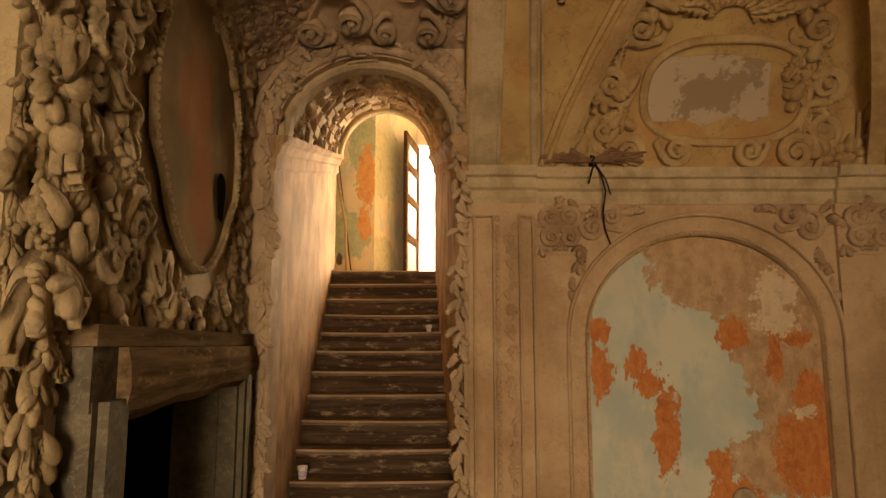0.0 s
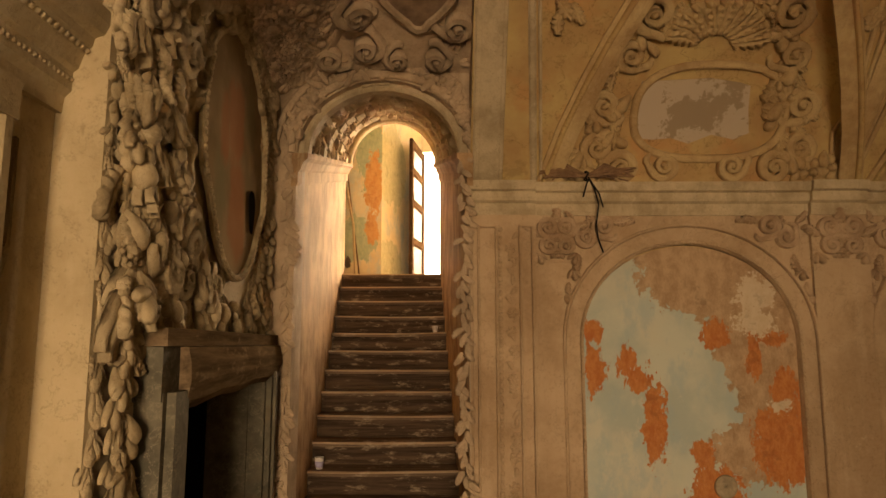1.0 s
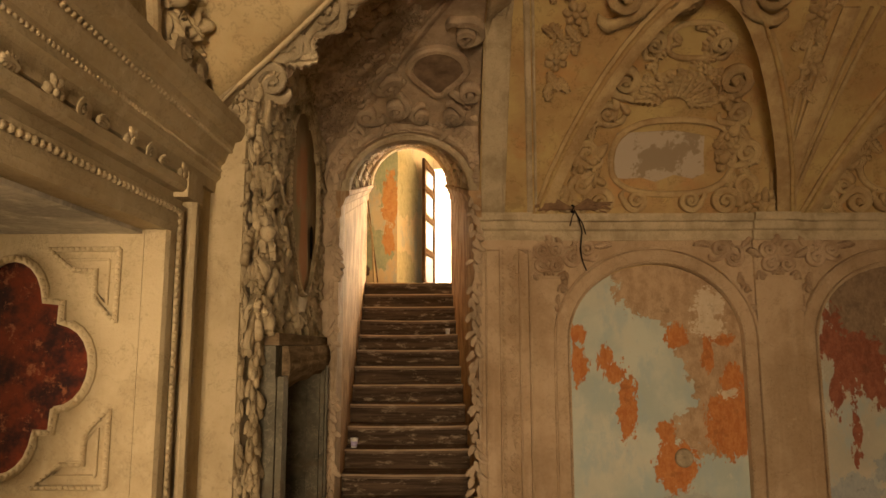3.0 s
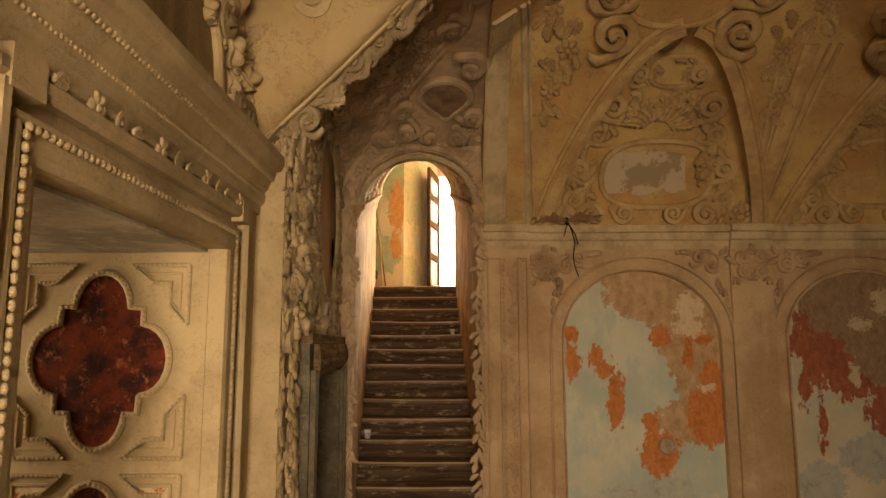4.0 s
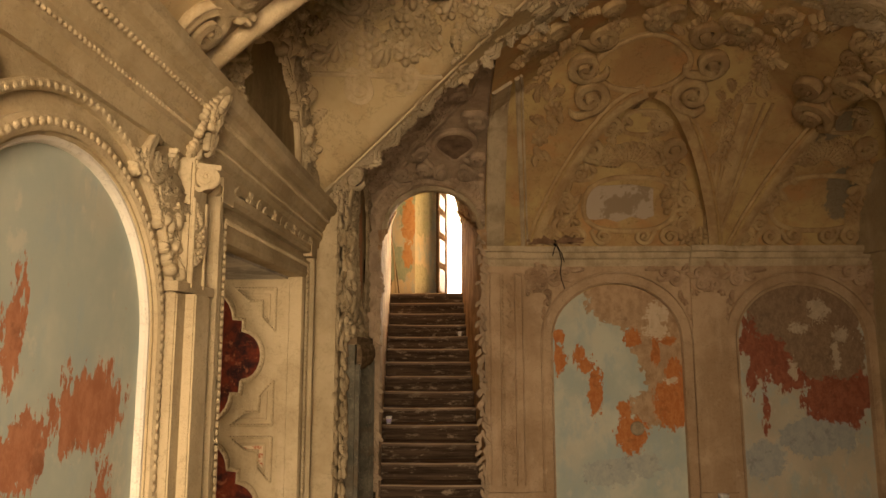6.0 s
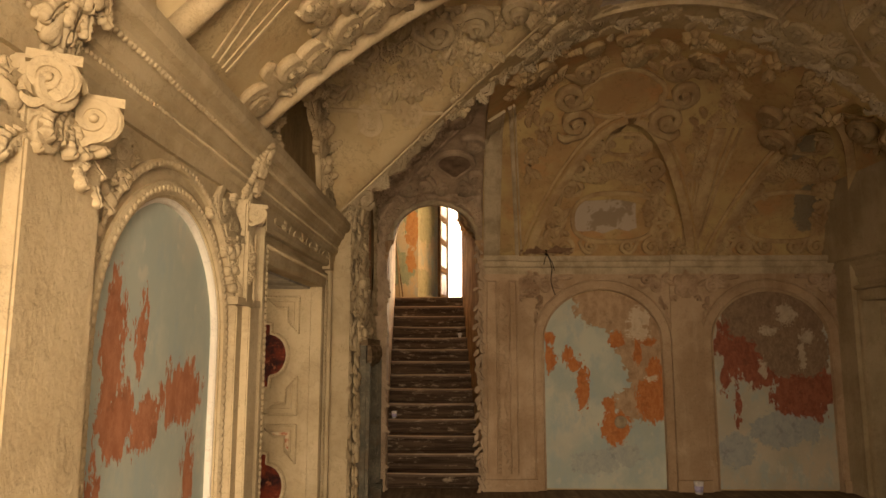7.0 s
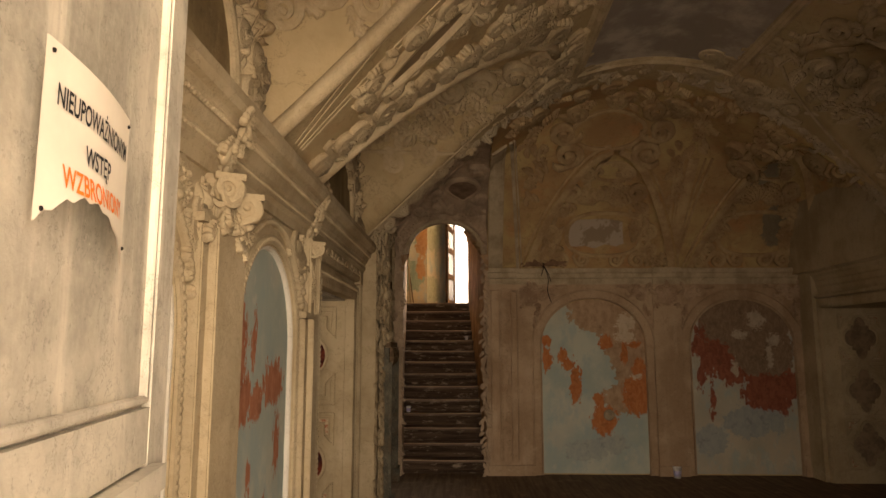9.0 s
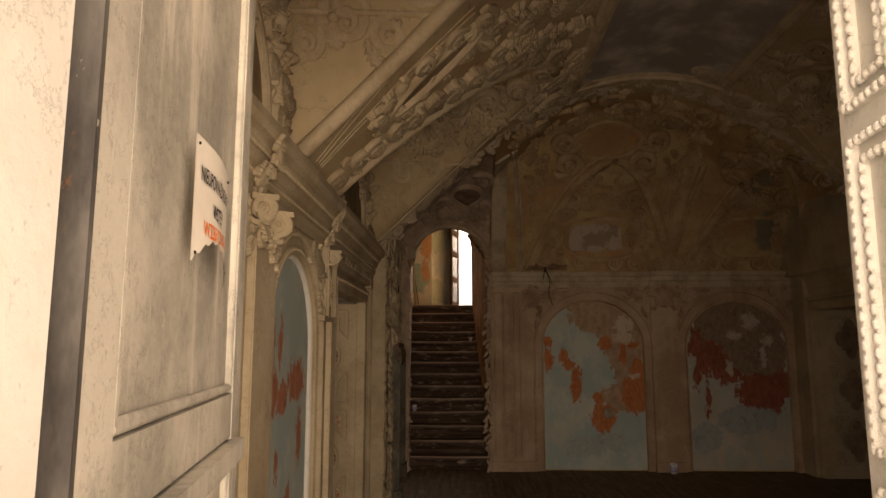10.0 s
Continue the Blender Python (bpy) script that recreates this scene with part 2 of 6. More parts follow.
M_NICHE3 = peeled("painting_losses_c", 1, SKY_A, SKY_B, [
    (*BRICK, [(-1.93, 1.62, 0.07, 0.24), (-1.74, 1.66, 0.05, 0.16), (-1.86, 1.40, 0.13, 0.12), (-1.66, 1.38, 0.10, 0.10), (-1.36, 1.46, 0.20, 0.13), (-2.0, 1.08, 0.045, 0.22), (-1.27, 1.12, 0.06, 0.16), (-1.76, 1.02, 0.04, 0.10), (-1.50, 0.72, 0.08, 0.14), (-1.45, 0.42, 0.10, 0.18)], 17, (1, 1, 0.4), 0.55),
])
M_NICHE0 = peeled("painting_losses_d", 1, SKY_A, SKY_B, [
    (*PALE, [(-2.9, 1.05, 0.35, 0.3)], 6, (1, 1, 1), 0.5),
    (*BRICK, [(-3.05, 1.45, 0.07, 0.12), (-3.0, 1.12, 0.10, 0.16), (-3.2, 1.0, 0.08, 0.12)], 14, (1, 1, 0.5), 0.45),
])
M_UPPER = peeled("upper_wall_paint", 0, (0.50, 0.40, 0.26), (0.58, 0.47, 0.31), [
    ((0.25, 0.32, 0.24), (0.36, 0.40, 0.29), [(-1.17, 4.65, 0.2, 0.7), (-1.35, 3.2, 0.3, 0.35)], 6, (1, 1, 0.6), 0.5),
    ((0.46, 0.21, 0.08), (0.54, 0.29, 0.13), [(-1.10, 4.05, 0.13, 0.5), (-1.12, 3.35, 0.1, 0.25)], 9, (1, 1, 0.6), 0.45),
    ((0.05, 0.035, 0.025), (0.09, 0.06, 0.04), [(-1.47, 2.85, 0.05, 0.09)], 9, (1, 1, 1), 0.2),
])
M_REVEAL = peeled("reveal_paint", 1, (0.60, 0.50, 0.35), (0.66, 0.58, 0.42), [
    ((0.40, 0.40, 0.28), (0.5, 0.47, 0.33), [(9.9, 4.4, 0.4, 0.7), (9.8, 2.9, 0.4, 0.3)], 5, (1, 1, 0.6), 0.5),
])


def medallion():
    k = Nodes("red_medallion_paint")
    c = k.mix(k.step(k.noise(7, 6, 0.7), 0.35, 0.62), (0.030, 0.014, 0.014), (0.17, 0.035, 0.018))
    c = k.mix(k.step(k.noise(18, 7, 0.75, shift=3.0), 0.55, 0.64), c, (0.27, 0.10, 0.05))
    return k.done(c, 0.6, k.noise(30), 0.3, 0.004)


M_MEDAL = medallion()


def oval_paint():
    k = Nodes("faded_fresco")
    c = k.mix(k.step(k.noise(2.2, 4), 0.35, 0.65), (0.21, 0.155, 0.095), (0.31, 0.235, 0.15))
    c = k.mix(k.m("MULTIPLY", k.blobs(1, [(2.9, 2.75, 0.2, 0.28), (2.98, 2.3, 0.22, 0.36), (2.7, 2.65, 0.12, 0.2)], 0.0, 0.2, k.noise(5, 4), 0.5), 0.55), c, (0.34, 0.13, 0.07))
    c = k.mix(k.m("MULTIPLY", k.blobs(1, [(2.62, 2.3, 0.14, 0.3), (3.2, 2.85, 0.15, 0.2)], 0.0, 0.2, k.noise(6, 4), 0.5), 0.5), c, (0.20, 0.19, 0.12))
    return k.done(c, 1.0, k.noise(40), 0.2, 0.003, 0.0, 0.0)


M_OVAL = oval_paint()
kc = Nodes("painted_ceiling_panel")
M_CEIL = kc.done(kc.mix(kc.step(kc.noise(1.8, 5, 0.6), 0.42, 0.6), (0.34, 0.295, 0.25), (0.56, 0.505, 0.43)), 0.85, kc.noise(30), 0.2, 0.004)
M_SHIELD = plain("brown_shield_paint", (0.21, 0.145, 0.10), 0.95, 0, 0.35, 7)

# ---------------------------------------------------------------- mesh helpers


def box(bm, x0, x1, y0, y1, z0, z1):
    v = [bm.verts.new((x, y, z)) for x in (x0, x1) for y in (y0, y1) for z in (z0, z1)]
    for f in ((0, 1, 3, 2), (4, 6, 7, 5), (0, 4, 5, 1), (2, 3, 7, 6), (0, 2, 6, 4), (1, 5, 7, 3)):
        bm.faces.new([v[i] for i in f])


def prism(bm, pts, axis, a, b):
    """Extrude a polygon along an axis from a to b; pts are the two other coordinates in x, y, z order."""
    def at(p, c):
        return {0: (c, p[0], p[1]), 1: (p[0], c, p[1]), 2: (p[0], p[1], c)}[axis]
    lo, hi = [[bm.verts.new(at(p, c)) for p in pts] for c in (a, b)]
    n = len(pts)
    caps = [bm.faces.new(lo[::-1]), bm.faces.new(hi)]
    for i in range(n):
        bm.faces.new((lo[i], lo[(i + 1) % n], hi[(i + 1) % n], hi[i]))
    for f in caps:
        f.normal_update()
    bmesh.ops.triangulate(bm, faces=caps)


def loft(bm, rings, closed=True, caps=True):
    vs = [[bm.verts.new(p) for p in r] for r in rings]
    n = len(rings[0])
    for a, b in zip(vs, vs[1:]):
        for i in range(n if closed else n - 1):
            j = (i + 1) % n
            bm.faces.new((a[i], a[j], b[j], b[i]))
    if caps and closed:
        bm.faces.new(vs[0][::-1])
        bm.faces.new(vs[-1])


def mesh_of(name, bm, material, smooth=False, bevel=0.0):
    if bevel:
        bmesh.ops.bevel(bm, geom=[e for e in bm.edges if e.is_manifold and e.calc_face_angle(0) > 0.5], offset=bevel, segments=2, affect="EDGES", clamp_overlap=True)
    bmesh.ops.recalc_face_normals(bm, faces=bm.faces)
    me = bpy.data.meshes.new(name)
    bm.to_mesh(me)
    bm.free()
    me.materials.append(material)
    if smooth:
        me.polygons.foreach_set("use_smooth", [True] * len(me.polygons))
    return me


def part(name, bm, material, parent=None, label="", smooth=False, bevel=0.0):
    ob = new(name, bm if isinstance(bm, bpy.types.Mesh) else mesh_of(name, bm, material, smooth, bevel))
    ob.parent = parent
    if label:
        ob["label"] = label
    return ob


def setting(name, bm, material, label, category, smooth=False, bevel=0.0):
    return tagged(part(name, bm, material, None, "", smooth, bevel), label, category, "", "structure")


def thing(name, at, label, category, group=""):
    ob = new(name)
    ob.location = at
    bpy.context.view_layer.update()
    return tagged(ob, label, category, group)


def under(name, bm, material, parent, label="", smooth=False, bevel=0.0):
    """A part given in world coordinates under a thing whose base is elsewhere."""
    ob = part(name, bm, material, parent, label, smooth, bevel)
    ob.matrix_parent_inverse = Matrix.Translation(-Vector(parent.matrix_world.translation))
    return ob


def arch(cu, half, spring, rise, n=20, a0=0.0, a1=180.0):
    """Points of an arch from its right springing over the crown to its left."""
    return [(cu + half * math.cos(radians(a0 + (a1 - a0) * i / n)), spring + rise * math.sin(radians(a0 + (a1 - a0) * i / n))) for i in range(n + 1)]


def strip(bm, path, w, h, normal):
    """A flat moulding of width w, proud by h along the normal, along a path of points."""
    rings = []
    vary = normal if callable(normal) else None
    for i, p in enumerate(path):
        p = Vector(p)
        normal = Vector(vary(p) if vary else normal)
        d = (Vector(path[min(i + 1, len(path) - 1)]) - Vector(path[max(i - 1, 0)])).normalized()
        s = d.cross(normal).normalized()
        rings.append([p - s * w / 2, p - s * w / 2 + normal * h * 0.7, p - s * w * 0.25 + normal * h, p + s * w * 0.25 + normal * h, p + s * w / 2 + normal * h * 0.7, p + s * w / 2])
    loft(bm, rings)


def beads(bm, path, size, normal):
    """Bead-and-reel moulding: small faceted beads along a path."""
    normal = Vector(normal)
    pts = [Vector(p) for p in path]
    rest = 0.0
    for a, b in zip(pts, pts[1:]):
        d = b - a
        length = d.length
        if length < 1e-6:
            continue
        d /= length
        s = d.cross(normal).normalized()
        u = rest
        while u < length:
            c = a + d * u
            r, l = size * 0.52, size * 0.60
            top = bm.verts.new(c + normal * r)
            last = None
            for wide, high in ((0.62, 0.82), (0.95, 0.45), (0.95, 0.0)):
                ring = [bm.verts.new(c + (d * l * math.cos(k * math.pi / 4) + s * r * math.sin(k * math.pi / 4)) * wide + normal * r * high) for k in range(8)]
                for i in range(8):
                    j = (i + 1) % 8
                    bm.faces.new((top, ring[i], ring[j]) if last is None else (last[i], ring[i], ring[j], last[j]))
                last = ring
            u += size * 1.3
        rest = u - length


def mould(pts, r, n=6):
    """A round cord along points."""
    bm = bmesh.new()
    rings = []
    for i, p in enumerate(pts):
        p = Vector(p)
        d = (Vector(pts[min(i + 1, len(pts) - 1)]) - Vector(pts[max(i - 1, 0)])).normalized()
        a = d.orthogonal().normalized()
        b = d.cross(a)
        rings.append([p + (a * math.cos(2 * math.pi * k / n) + b * math.sin(2 * math.pi * k / n)) * r for k in range(n)])
    loft(bm, rings)
    return bm


# ---------------------------------------------------------------- plan
WEST, EAST, NORTH, SOUTH = -1.22, 4.40, 4.12, -3.85
CORN = 2.70
MIDX = 1.62
STEP_Y = 1.62          # where the west and east walls step in under the cross arch


def ell(u):
    return math.sqrt(max(0.0, 1 - u * u))


def lun(c, half, crown, v):
    """Height of a lunette's crown line over the far wall."""
    u = (v - c) / half
    return CORN + (crown - CORN) * math.cos(math.pi / 2 * u) ** 0.8 if abs(u) < 1 else 0.0


def side_lun(c, half, crown, v):
    """Height of a rounder lunette over the side walls."""
    u = (v - c) / half
    return CORN + (crown - CORN) * ell(u) if abs(u) < 1 else 0.0


RISE_V, HALF_X, REACH_N, LEAN = 1.68, 2.84, 2.37, 1.0
BACK_LUN = ((1.66, 1.02, 4.02), (3.70, 0.86, 4.00))
SIDE_LUN = ((0.28, 1.13, 4.12), (-2.95, 1.10, 4.05))
BAY_X, BAY_Y = 0.135, 1.52          # the bay before the stair has a cell of its own


def base_z(x, y):
    """The cove vault without its lunettes: it springs from the cornice on all sides."""
    a = math.cos(math.pi / 2 * min(1.0, abs(x - MIDX) / HALF_X))
    b = math.sin(math.pi / 2 * min(1.0, max(0.0, NORTH - y) / REACH_N))
    return CORN + RISE_V * min(a, b)


def bay_z(x, y):
    """The raised cell before the stair: two coves that meet in an oblique groin."""
    zn = 3.44 + 0.50 * math.sin(math.pi / 2 * min(1.0, max(0.0, 3.95 - y) / 1.6))
    zw = 3.30 + 0.66 * math.sin(math.pi / 2 * min(1.0, max(0.0, x + 1.10) / 1.3))
    return min(zn, zw)


def hall_z(x, y):
    z = base_z(x, y)
    if y < STEP_Y:
        return max([z] + [side_lun(c, h, k, y) for c, h, k in SIDE_LUN])
    wall = CORN + 1.3 * math.sqrt(max(0.0, NORTH - y) / LEAN)
    return max([z] + [min(lun(c, h, k, x), wall) for c, h, k in BACK_LUN])


def lun_at(x, z, out=0.0):
    """A place on the far lunettes, which lean in towards their crowns, and its normal."""
    n = Vector((0, -1, -2 * LEAN * max(0.0, z - CORN) / 1.69)).normalized()
    return Vector((x, NORTH - LEAN * (max(0.0, z - CORN) / 1.3) ** 2, z)) + n * out, n


def vault_z(x, y):
    """Height of the vault over the hall, with its lunettes and the stair bay."""
    return bay_z(x, y) if x < BAY_X and y > BAY_Y else hall_z(x, y)


def groin_x(z):
    """Distance from the middle of the hall at which the cove reaches a height."""
    return HALF_X * math.acos(min(0.999, max(0.0, (z - CORN) / RISE_V))) * 2 / math.pi


def groin_y(z):
    """Distance from the far wall at which the cove reaches a height."""
    return REACH_N * math.asin(min(0.999, max(0.0, (z - CORN) / RISE_V))) * 2 / math.pi


def vault_n(x, y):
    e = 0.02
    if BAY_X - e <= x < BAY_X + e and y > BAY_Y:
        x = BAY_X + (e + 0.001) * (1 if x >= BAY_X else -1.05)
    return Vector(((vault_z(x + e, y) - vault_z(x - e, y)) / (2 * e), (vault_z(x, y + e) - vault_z(x, y - e)) / (2 * e), -1.0)).normalized()


def grid_vault(x0, x1, y0, y1, n, m, height):
    bm = bmesh.new()
    vs = [[bm.verts.new((x0 + (x1 - x0) * i / n, y0 + (y1 - y0) * j / m, 0)) for j in range(m + 1)] for i in range(n + 1)]
    for row in vs:
        for v in row:
            v.co.z = height(v.co.x, v.co.y)
    for i in range(n):
        for j in range(m):
            bm.faces.new((vs[i][j], vs[i + 1][j], vs[i + 1][j + 1], vs[i][j + 1]))
    return bm


# ---------------------------------------------------------------- large structure
bm = bmesh.new()
box(bm, -3.2, 6.4, SOUTH - 1.1, 5.0, -0.25, 0.0)
floor = setting("floor", bm, M_FLOOR, "dusty dark wooden floor of the hall", "floor")
bm = bmesh.new()
box(bm, -14, 14, -30, SOUTH - 1.1, -0.25, -0.03)
setting("ground", bm, plain("porch_stone", (0.34, 0.31, 0.26), 0.9), "pale stone paving outside the entrance", "ground")

bm = grid_vault(WEST - 0.1, EAST + 0.1, SOUTH, BAY_Y, 110, 130, hall_z)
ceiling = setting("ceiling", bm, M_VAULT, "ochre plaster vault with lunettes and stucco relief", "ceiling", True)
bm = grid_vault(BAY_X, EAST + 0.06, BAY_Y, NORTH + 0.02, 110, 80, hall_z)
ceiling_far = setting("ceiling_far", bm, M_VAULT_FAR, "stained ochre cove of the vault over the far bay", "ceiling", True)
bm = grid_vault(-1.30, BAY_X, BAY_Y, 3.97, 44, 70, bay_z)
rows = [(BAY_Y + (3.97 - BAY_Y) * i / 30) for i in range(31)]
lo = [bm.verts.new((BAY_X, y, min(hall_z(BAY_X, y), bay_z(BAY_X, y)) - 0.01)) for y in rows]
hi = [bm.verts.new((BAY_X, y, max(hall_z(BAY_X, y), bay_z(BAY_X, y)) + 0.01)) for y in rows]
for i in range(30):
    bm.faces.new((lo[i], lo[i + 1], hi[i + 1], hi[i]))
setting("ceiling_stair_bay", bm, M_GREY, "grey stuccoed cell of the vault before the stair", "ceiling", True)
# unseen slab, added to stop sky light leaking in over the vault
bm = bmesh.new()
box(bm, -3.2, 6.4, SOUTH - 1.1, 4.6, 4.75, 4.95)
setting("light_block_slab", bm, M_GREY, "unseen slab added above the vault to block sky light", "ceiling")

# cross arch: a garlanded band that stays on the line of the cove while the lunettes rise behind it
def arch_y(x):
    return 1.15 + 0.34 * min(1.0, abs(x - MIDX) / 2.66) ** 2


def arch_at(x, dy=0.0, drop=0.0):
    return Vector((x, arch_y(x) + dy, base_z(x, 1.0) + 0.10 * max(0.0, min(1.0, (x + 1.22) / 0.5, (4.44 - x) / 0.5)) - drop))


ARCH_X = [MIDX - 2.84 + 5.66 * i / 64 for i in range(65)]
bm = bmesh.new()
loft(bm, [[arch_at(x, -0.05, -0.5), arch_at(x, -0.05, -0.01), arch_at(x, -0.02, 0.03), arch_at(x, 0.17, 0.035), arch_at(x, 0.30, 0.0), arch_at(x, 0.42, -0.5)] for x in ARCH_X])
cross_arch = setting("cross_arch", bm, M_CREAM, "wide stuccoed garland arch spanning the hall", "arch")
for dy, w in ((0.0, 0.018), (0.20, 0.03)):
    bm = bmesh.new()
    strip(bm, [arch_at(x, dy, 0.022) for x in ARCH_X], w, 0.018, (0, -0.3, -0.95))
    part("arch_moulding", bm, M_CREAM, cross_arch)


def notched(u0, u1, z0, z1, holes):
    """Outline of a wall face with arched or square openings that reach its foot: (u0, u1, spring, rise)."""
    pts = [(u1, z0), (u1, z1), (u0, z1), (u0, z0)]
    for a, b, spring, rise in holes:
        pts.append((a, z0))
        if rise:
            pts += arch((a + b) / 2, (b - a) / 2, spring, rise)[::-1]
        else:
            pts += [(a, spring), (b, spring)]
        pts.append((b, z0))
    return pts


# west wall: front skin with painted niches and the doorway
bm = bmesh.new()
prism(bm, notched(SOUTH, STEP_Y, 0, 4.76, [(-3.72, -2.78, 1.70, 0.5), (-2.13, -1.05, 1.66, 0.54), (-0.40, 1.10, 2.10, 0)]), 0, WEST - 0.06, WEST)
wall_west = setting("wall_west", bm, M_CREAM, "cream stuccoed wall with painted niches and a doorway", "wall")
bm = bmesh.new()
prism(bm, notched(SOUTH, STEP_Y, 0, 4.76, [(-0.40, 1.10, 2.10, 0)]), 0, WEST - 1.0, WEST - 0.062)
setting("wall_west_core", bm, M_CREAM, "thick masonry of the west wall", "wall")
for nm, mat, y0, y1, lab in (("niche_painting", M_NICHE0, -3.72, -2.78, "pale blue wall painting flaking to red ground"), ("niche_painting", M_NICHE3, -2.13, -1.05, "blue-green niche painting with brick-red losses")):
    bm = bmesh.new()
    r = (y1 - y0) / 2
    prism(bm, [(y0, 0.02), *arch((y0 + y1) / 2, r, 1.66, 0.54)[::-1], (y1, 0.02)], 0, WEST - 0.060, WEST - 0.035)
    part(nm, bm, mat, wall_west, lab)

# east wall, mirrored, with its doorway near the far end
bm = bmesh.new()
prism(bm, notched(SOUTH, NORTH + 0.3, 0, 4.76, [(2.1, 3.62, 2.15, 0)]), 0, EAST, EAST + 1.0)
wall_east = setting("wall_east", bm, M_CREAM, "dim cream plaster wall with a panelled doorway", "wall")
bm = bmesh.new()
box(bm, EAST + 1.0, EAST + 1.1, 1.9, 3.9, 0, 2.4)
part("blocking", bm, M_GREY, wall_east)
bm = bmesh.new()
prism(bm, [(-1.6, -0.2), (2.3, -0.2), (2.3, 2.8), (-1.6, 2.8), (-1.6, 0.9), (-0.36, 0.9), (-0.36, 2.31), (0.76, 2.31), (0.76, 0.89), (-1.6, 0.89)], 0, -4.4, -4.2)
box(bm, -4.4, WEST - 1.0, -1.7, -1.6, -0.2, 2.8)
box(bm, -4.4, WEST - 1.0, 2.2, 2.3, -0.2, 2.8)
box(bm, -4.4, WEST - 1.0, -1.7, 2.3, 2.7, 2.8)
box(bm, -4.4, -3.2, -1.7, 2.3, -0.25, 0.0)
setting("side_room_wall", bm, M_CREAM, "plain plaster walls of the side room with a window", "wall")

# far wall
bm = bmesh.new()
prism(bm, notched(0.13, EAST, 0, CORN - 0.15, [(0.86, 2.24, 1.69, 0.62), (2.84, 4.20, 1.69, 0.60)]), 1, NORTH - 0.06, NORTH)
wall_north = setting("wall_north", bm, M_BACK, "far wall with two arched painted niches, stained plaster", "wall")
bm = bmesh.new()
box(bm, 0.13, EAST + 0.3, NORTH, NORTH + 0.3, 0, 4.76)
setting("wall_north_core", bm, M_VAULT_FAR, "ochre plaster of the far wall and its lunettes", "wall")
for x0, x1, mat, lab in ((0.86, 2.24, M_NICHE1, "pale blue niche painting with orange and tan losses"), (2.84, 4.20, M_NICHE2, "niche painting worn away to dark red ground")):
    bm = bmesh.new()
    prism(bm, [(x0, 0.02), *arch((x0 + x1) / 2, (x1 - x0) / 2, 1.69, 0.61)[::-1], (x1, 0.02)], 1, NORTH - 0.035, NORTH - 0.003)
    part("niche_painting", bm, mat, wall_north, lab)


# stepped-in west wall of the far bay, running a little askew
def skew(y, x=0.0):
    return x - 0.062 * (y - 3.95)


def west_far(y):
    return skew(y, -1.155)


bm = bmesh.new()
fy0, fy1, fz = 2.12, 3.58, 1.47
prism(bm, [(WEST - 0.02, STEP_Y), (-1.065, STEP_Y), (west_far(fy0), fy0), (west_far(fy0) - 0.5, fy0), (west_far(fy0) - 0.8, STEP_Y)], 2, 0, 4.76)
prism(bm, [(west_far(fy1), fy1), (west_far(4.25), 4.25), (west_far(4.25) - 0.7, 4.25), (west_far(fy1) - 0.7, fy1)], 2, 0, 4.76)
prism(bm, [(west_far(fy0), fy0), (west_far(fy1), fy1), (west_far(fy1) - 0.7, fy1), (west_far(fy0) - 0.7, fy0)], 2, fz, 4.76)
wall_west_far = setting("wall_west_far", bm, M_CREAM, "wall behind the encrusted stucco overmantel", "wall")
bm = bmesh.new()
box(bm, EAST - 0.18, EAST, STEP_Y, NORTH, 2.62, 4.2)
box(bm, EAST - 0.10, EAST + 0.02, 3.7, NORTH, 0, CORN)
setting("wall_east_far", bm, M_CREAM, "stepped plaster pier at the east side", "wall")

# wall over the stair, with its arch
bm = bmesh.new()
prism(bm, notched(-1.9, 0.13, 0, 4.76, [(-1.0, 0.12, 2.90, 0.50)]), 1, 3.95, 4.22)
wall_stair = setting("wall_stair", bm, M_GREY, "grey stuccoed wall with the arch over the stair", "wall")


# rising stair passage
M_PASS = plaster("stained_passage_plaster", (0.50, 0.33, 0.19), (0.24, 0.14, 0.075), (0.60, 0.45, 0.29), 1.8, 0.6)


def station(y):
    k = (y - 3.95)
    return skew(y, -0.44), 2.90 + 0.25 * k, 0.56 + 0.006 * k, 0.50 + 0.03 * k


rings = []
for i in range(13):
    y = 4.2 + (8.0 - 4.2) * i / 12
    c, s, h, r = station(y)
    a = arch(c, h, s, r, 18)
    b = arch(c, h + 0.2, s, r + 0.2, 18)
    rings.append([(x, y, z) for x, z in a] + [(x, y, z) for x, z in b[::-1]])
bm = bmesh.new()
loft(bm, rings)
passage_vault = setting("ceiling_passage", bm, M_STUCCO, "rising barrel vault with coffers over the stair", "ceiling")
for side, nm, lab in ((-1, "wall_passage_west", "warm sunlit plaster wall beside the stair"), (1, "wall_passage_east", "shaded plaster wall beside the stair")):
    rings = []
    for y in (4.2, 6.0, 8.05):
        c, s, h, r = station(y)
        x = c + side * (h + 0.01)
        rings.append([(x, y, 0), (x, y, s + 0.03), (x + side * 0.35, y, s + 0.03), (x + side * 0.35, y, 0)])
    bm = bmesh.new()
    loft(bm, rings)
    wl = setting(nm, bm, M_PASS, lab, "wall")
    rings = []
    for y in (3.93, 6.0, 8.08):
        c, s, h, r = station(y)
        x = c + side * h
        prof = [(0.03, -0.22), (-0.005, -0.22), (-0.012, -0.20), (-0.012, -0.13), (-0.03, -0.11), (-0.045, -0.06), (-0.075, -0.035), (-0.075, 0.0), (0.03, 0.0)]
        rings.append([(x + side * px, y, s + pz) for px, pz in prof])
    bm = bmesh.new()
    loft(bm, rings)
    part("impost_moulding", bm, M_PASS, wl)

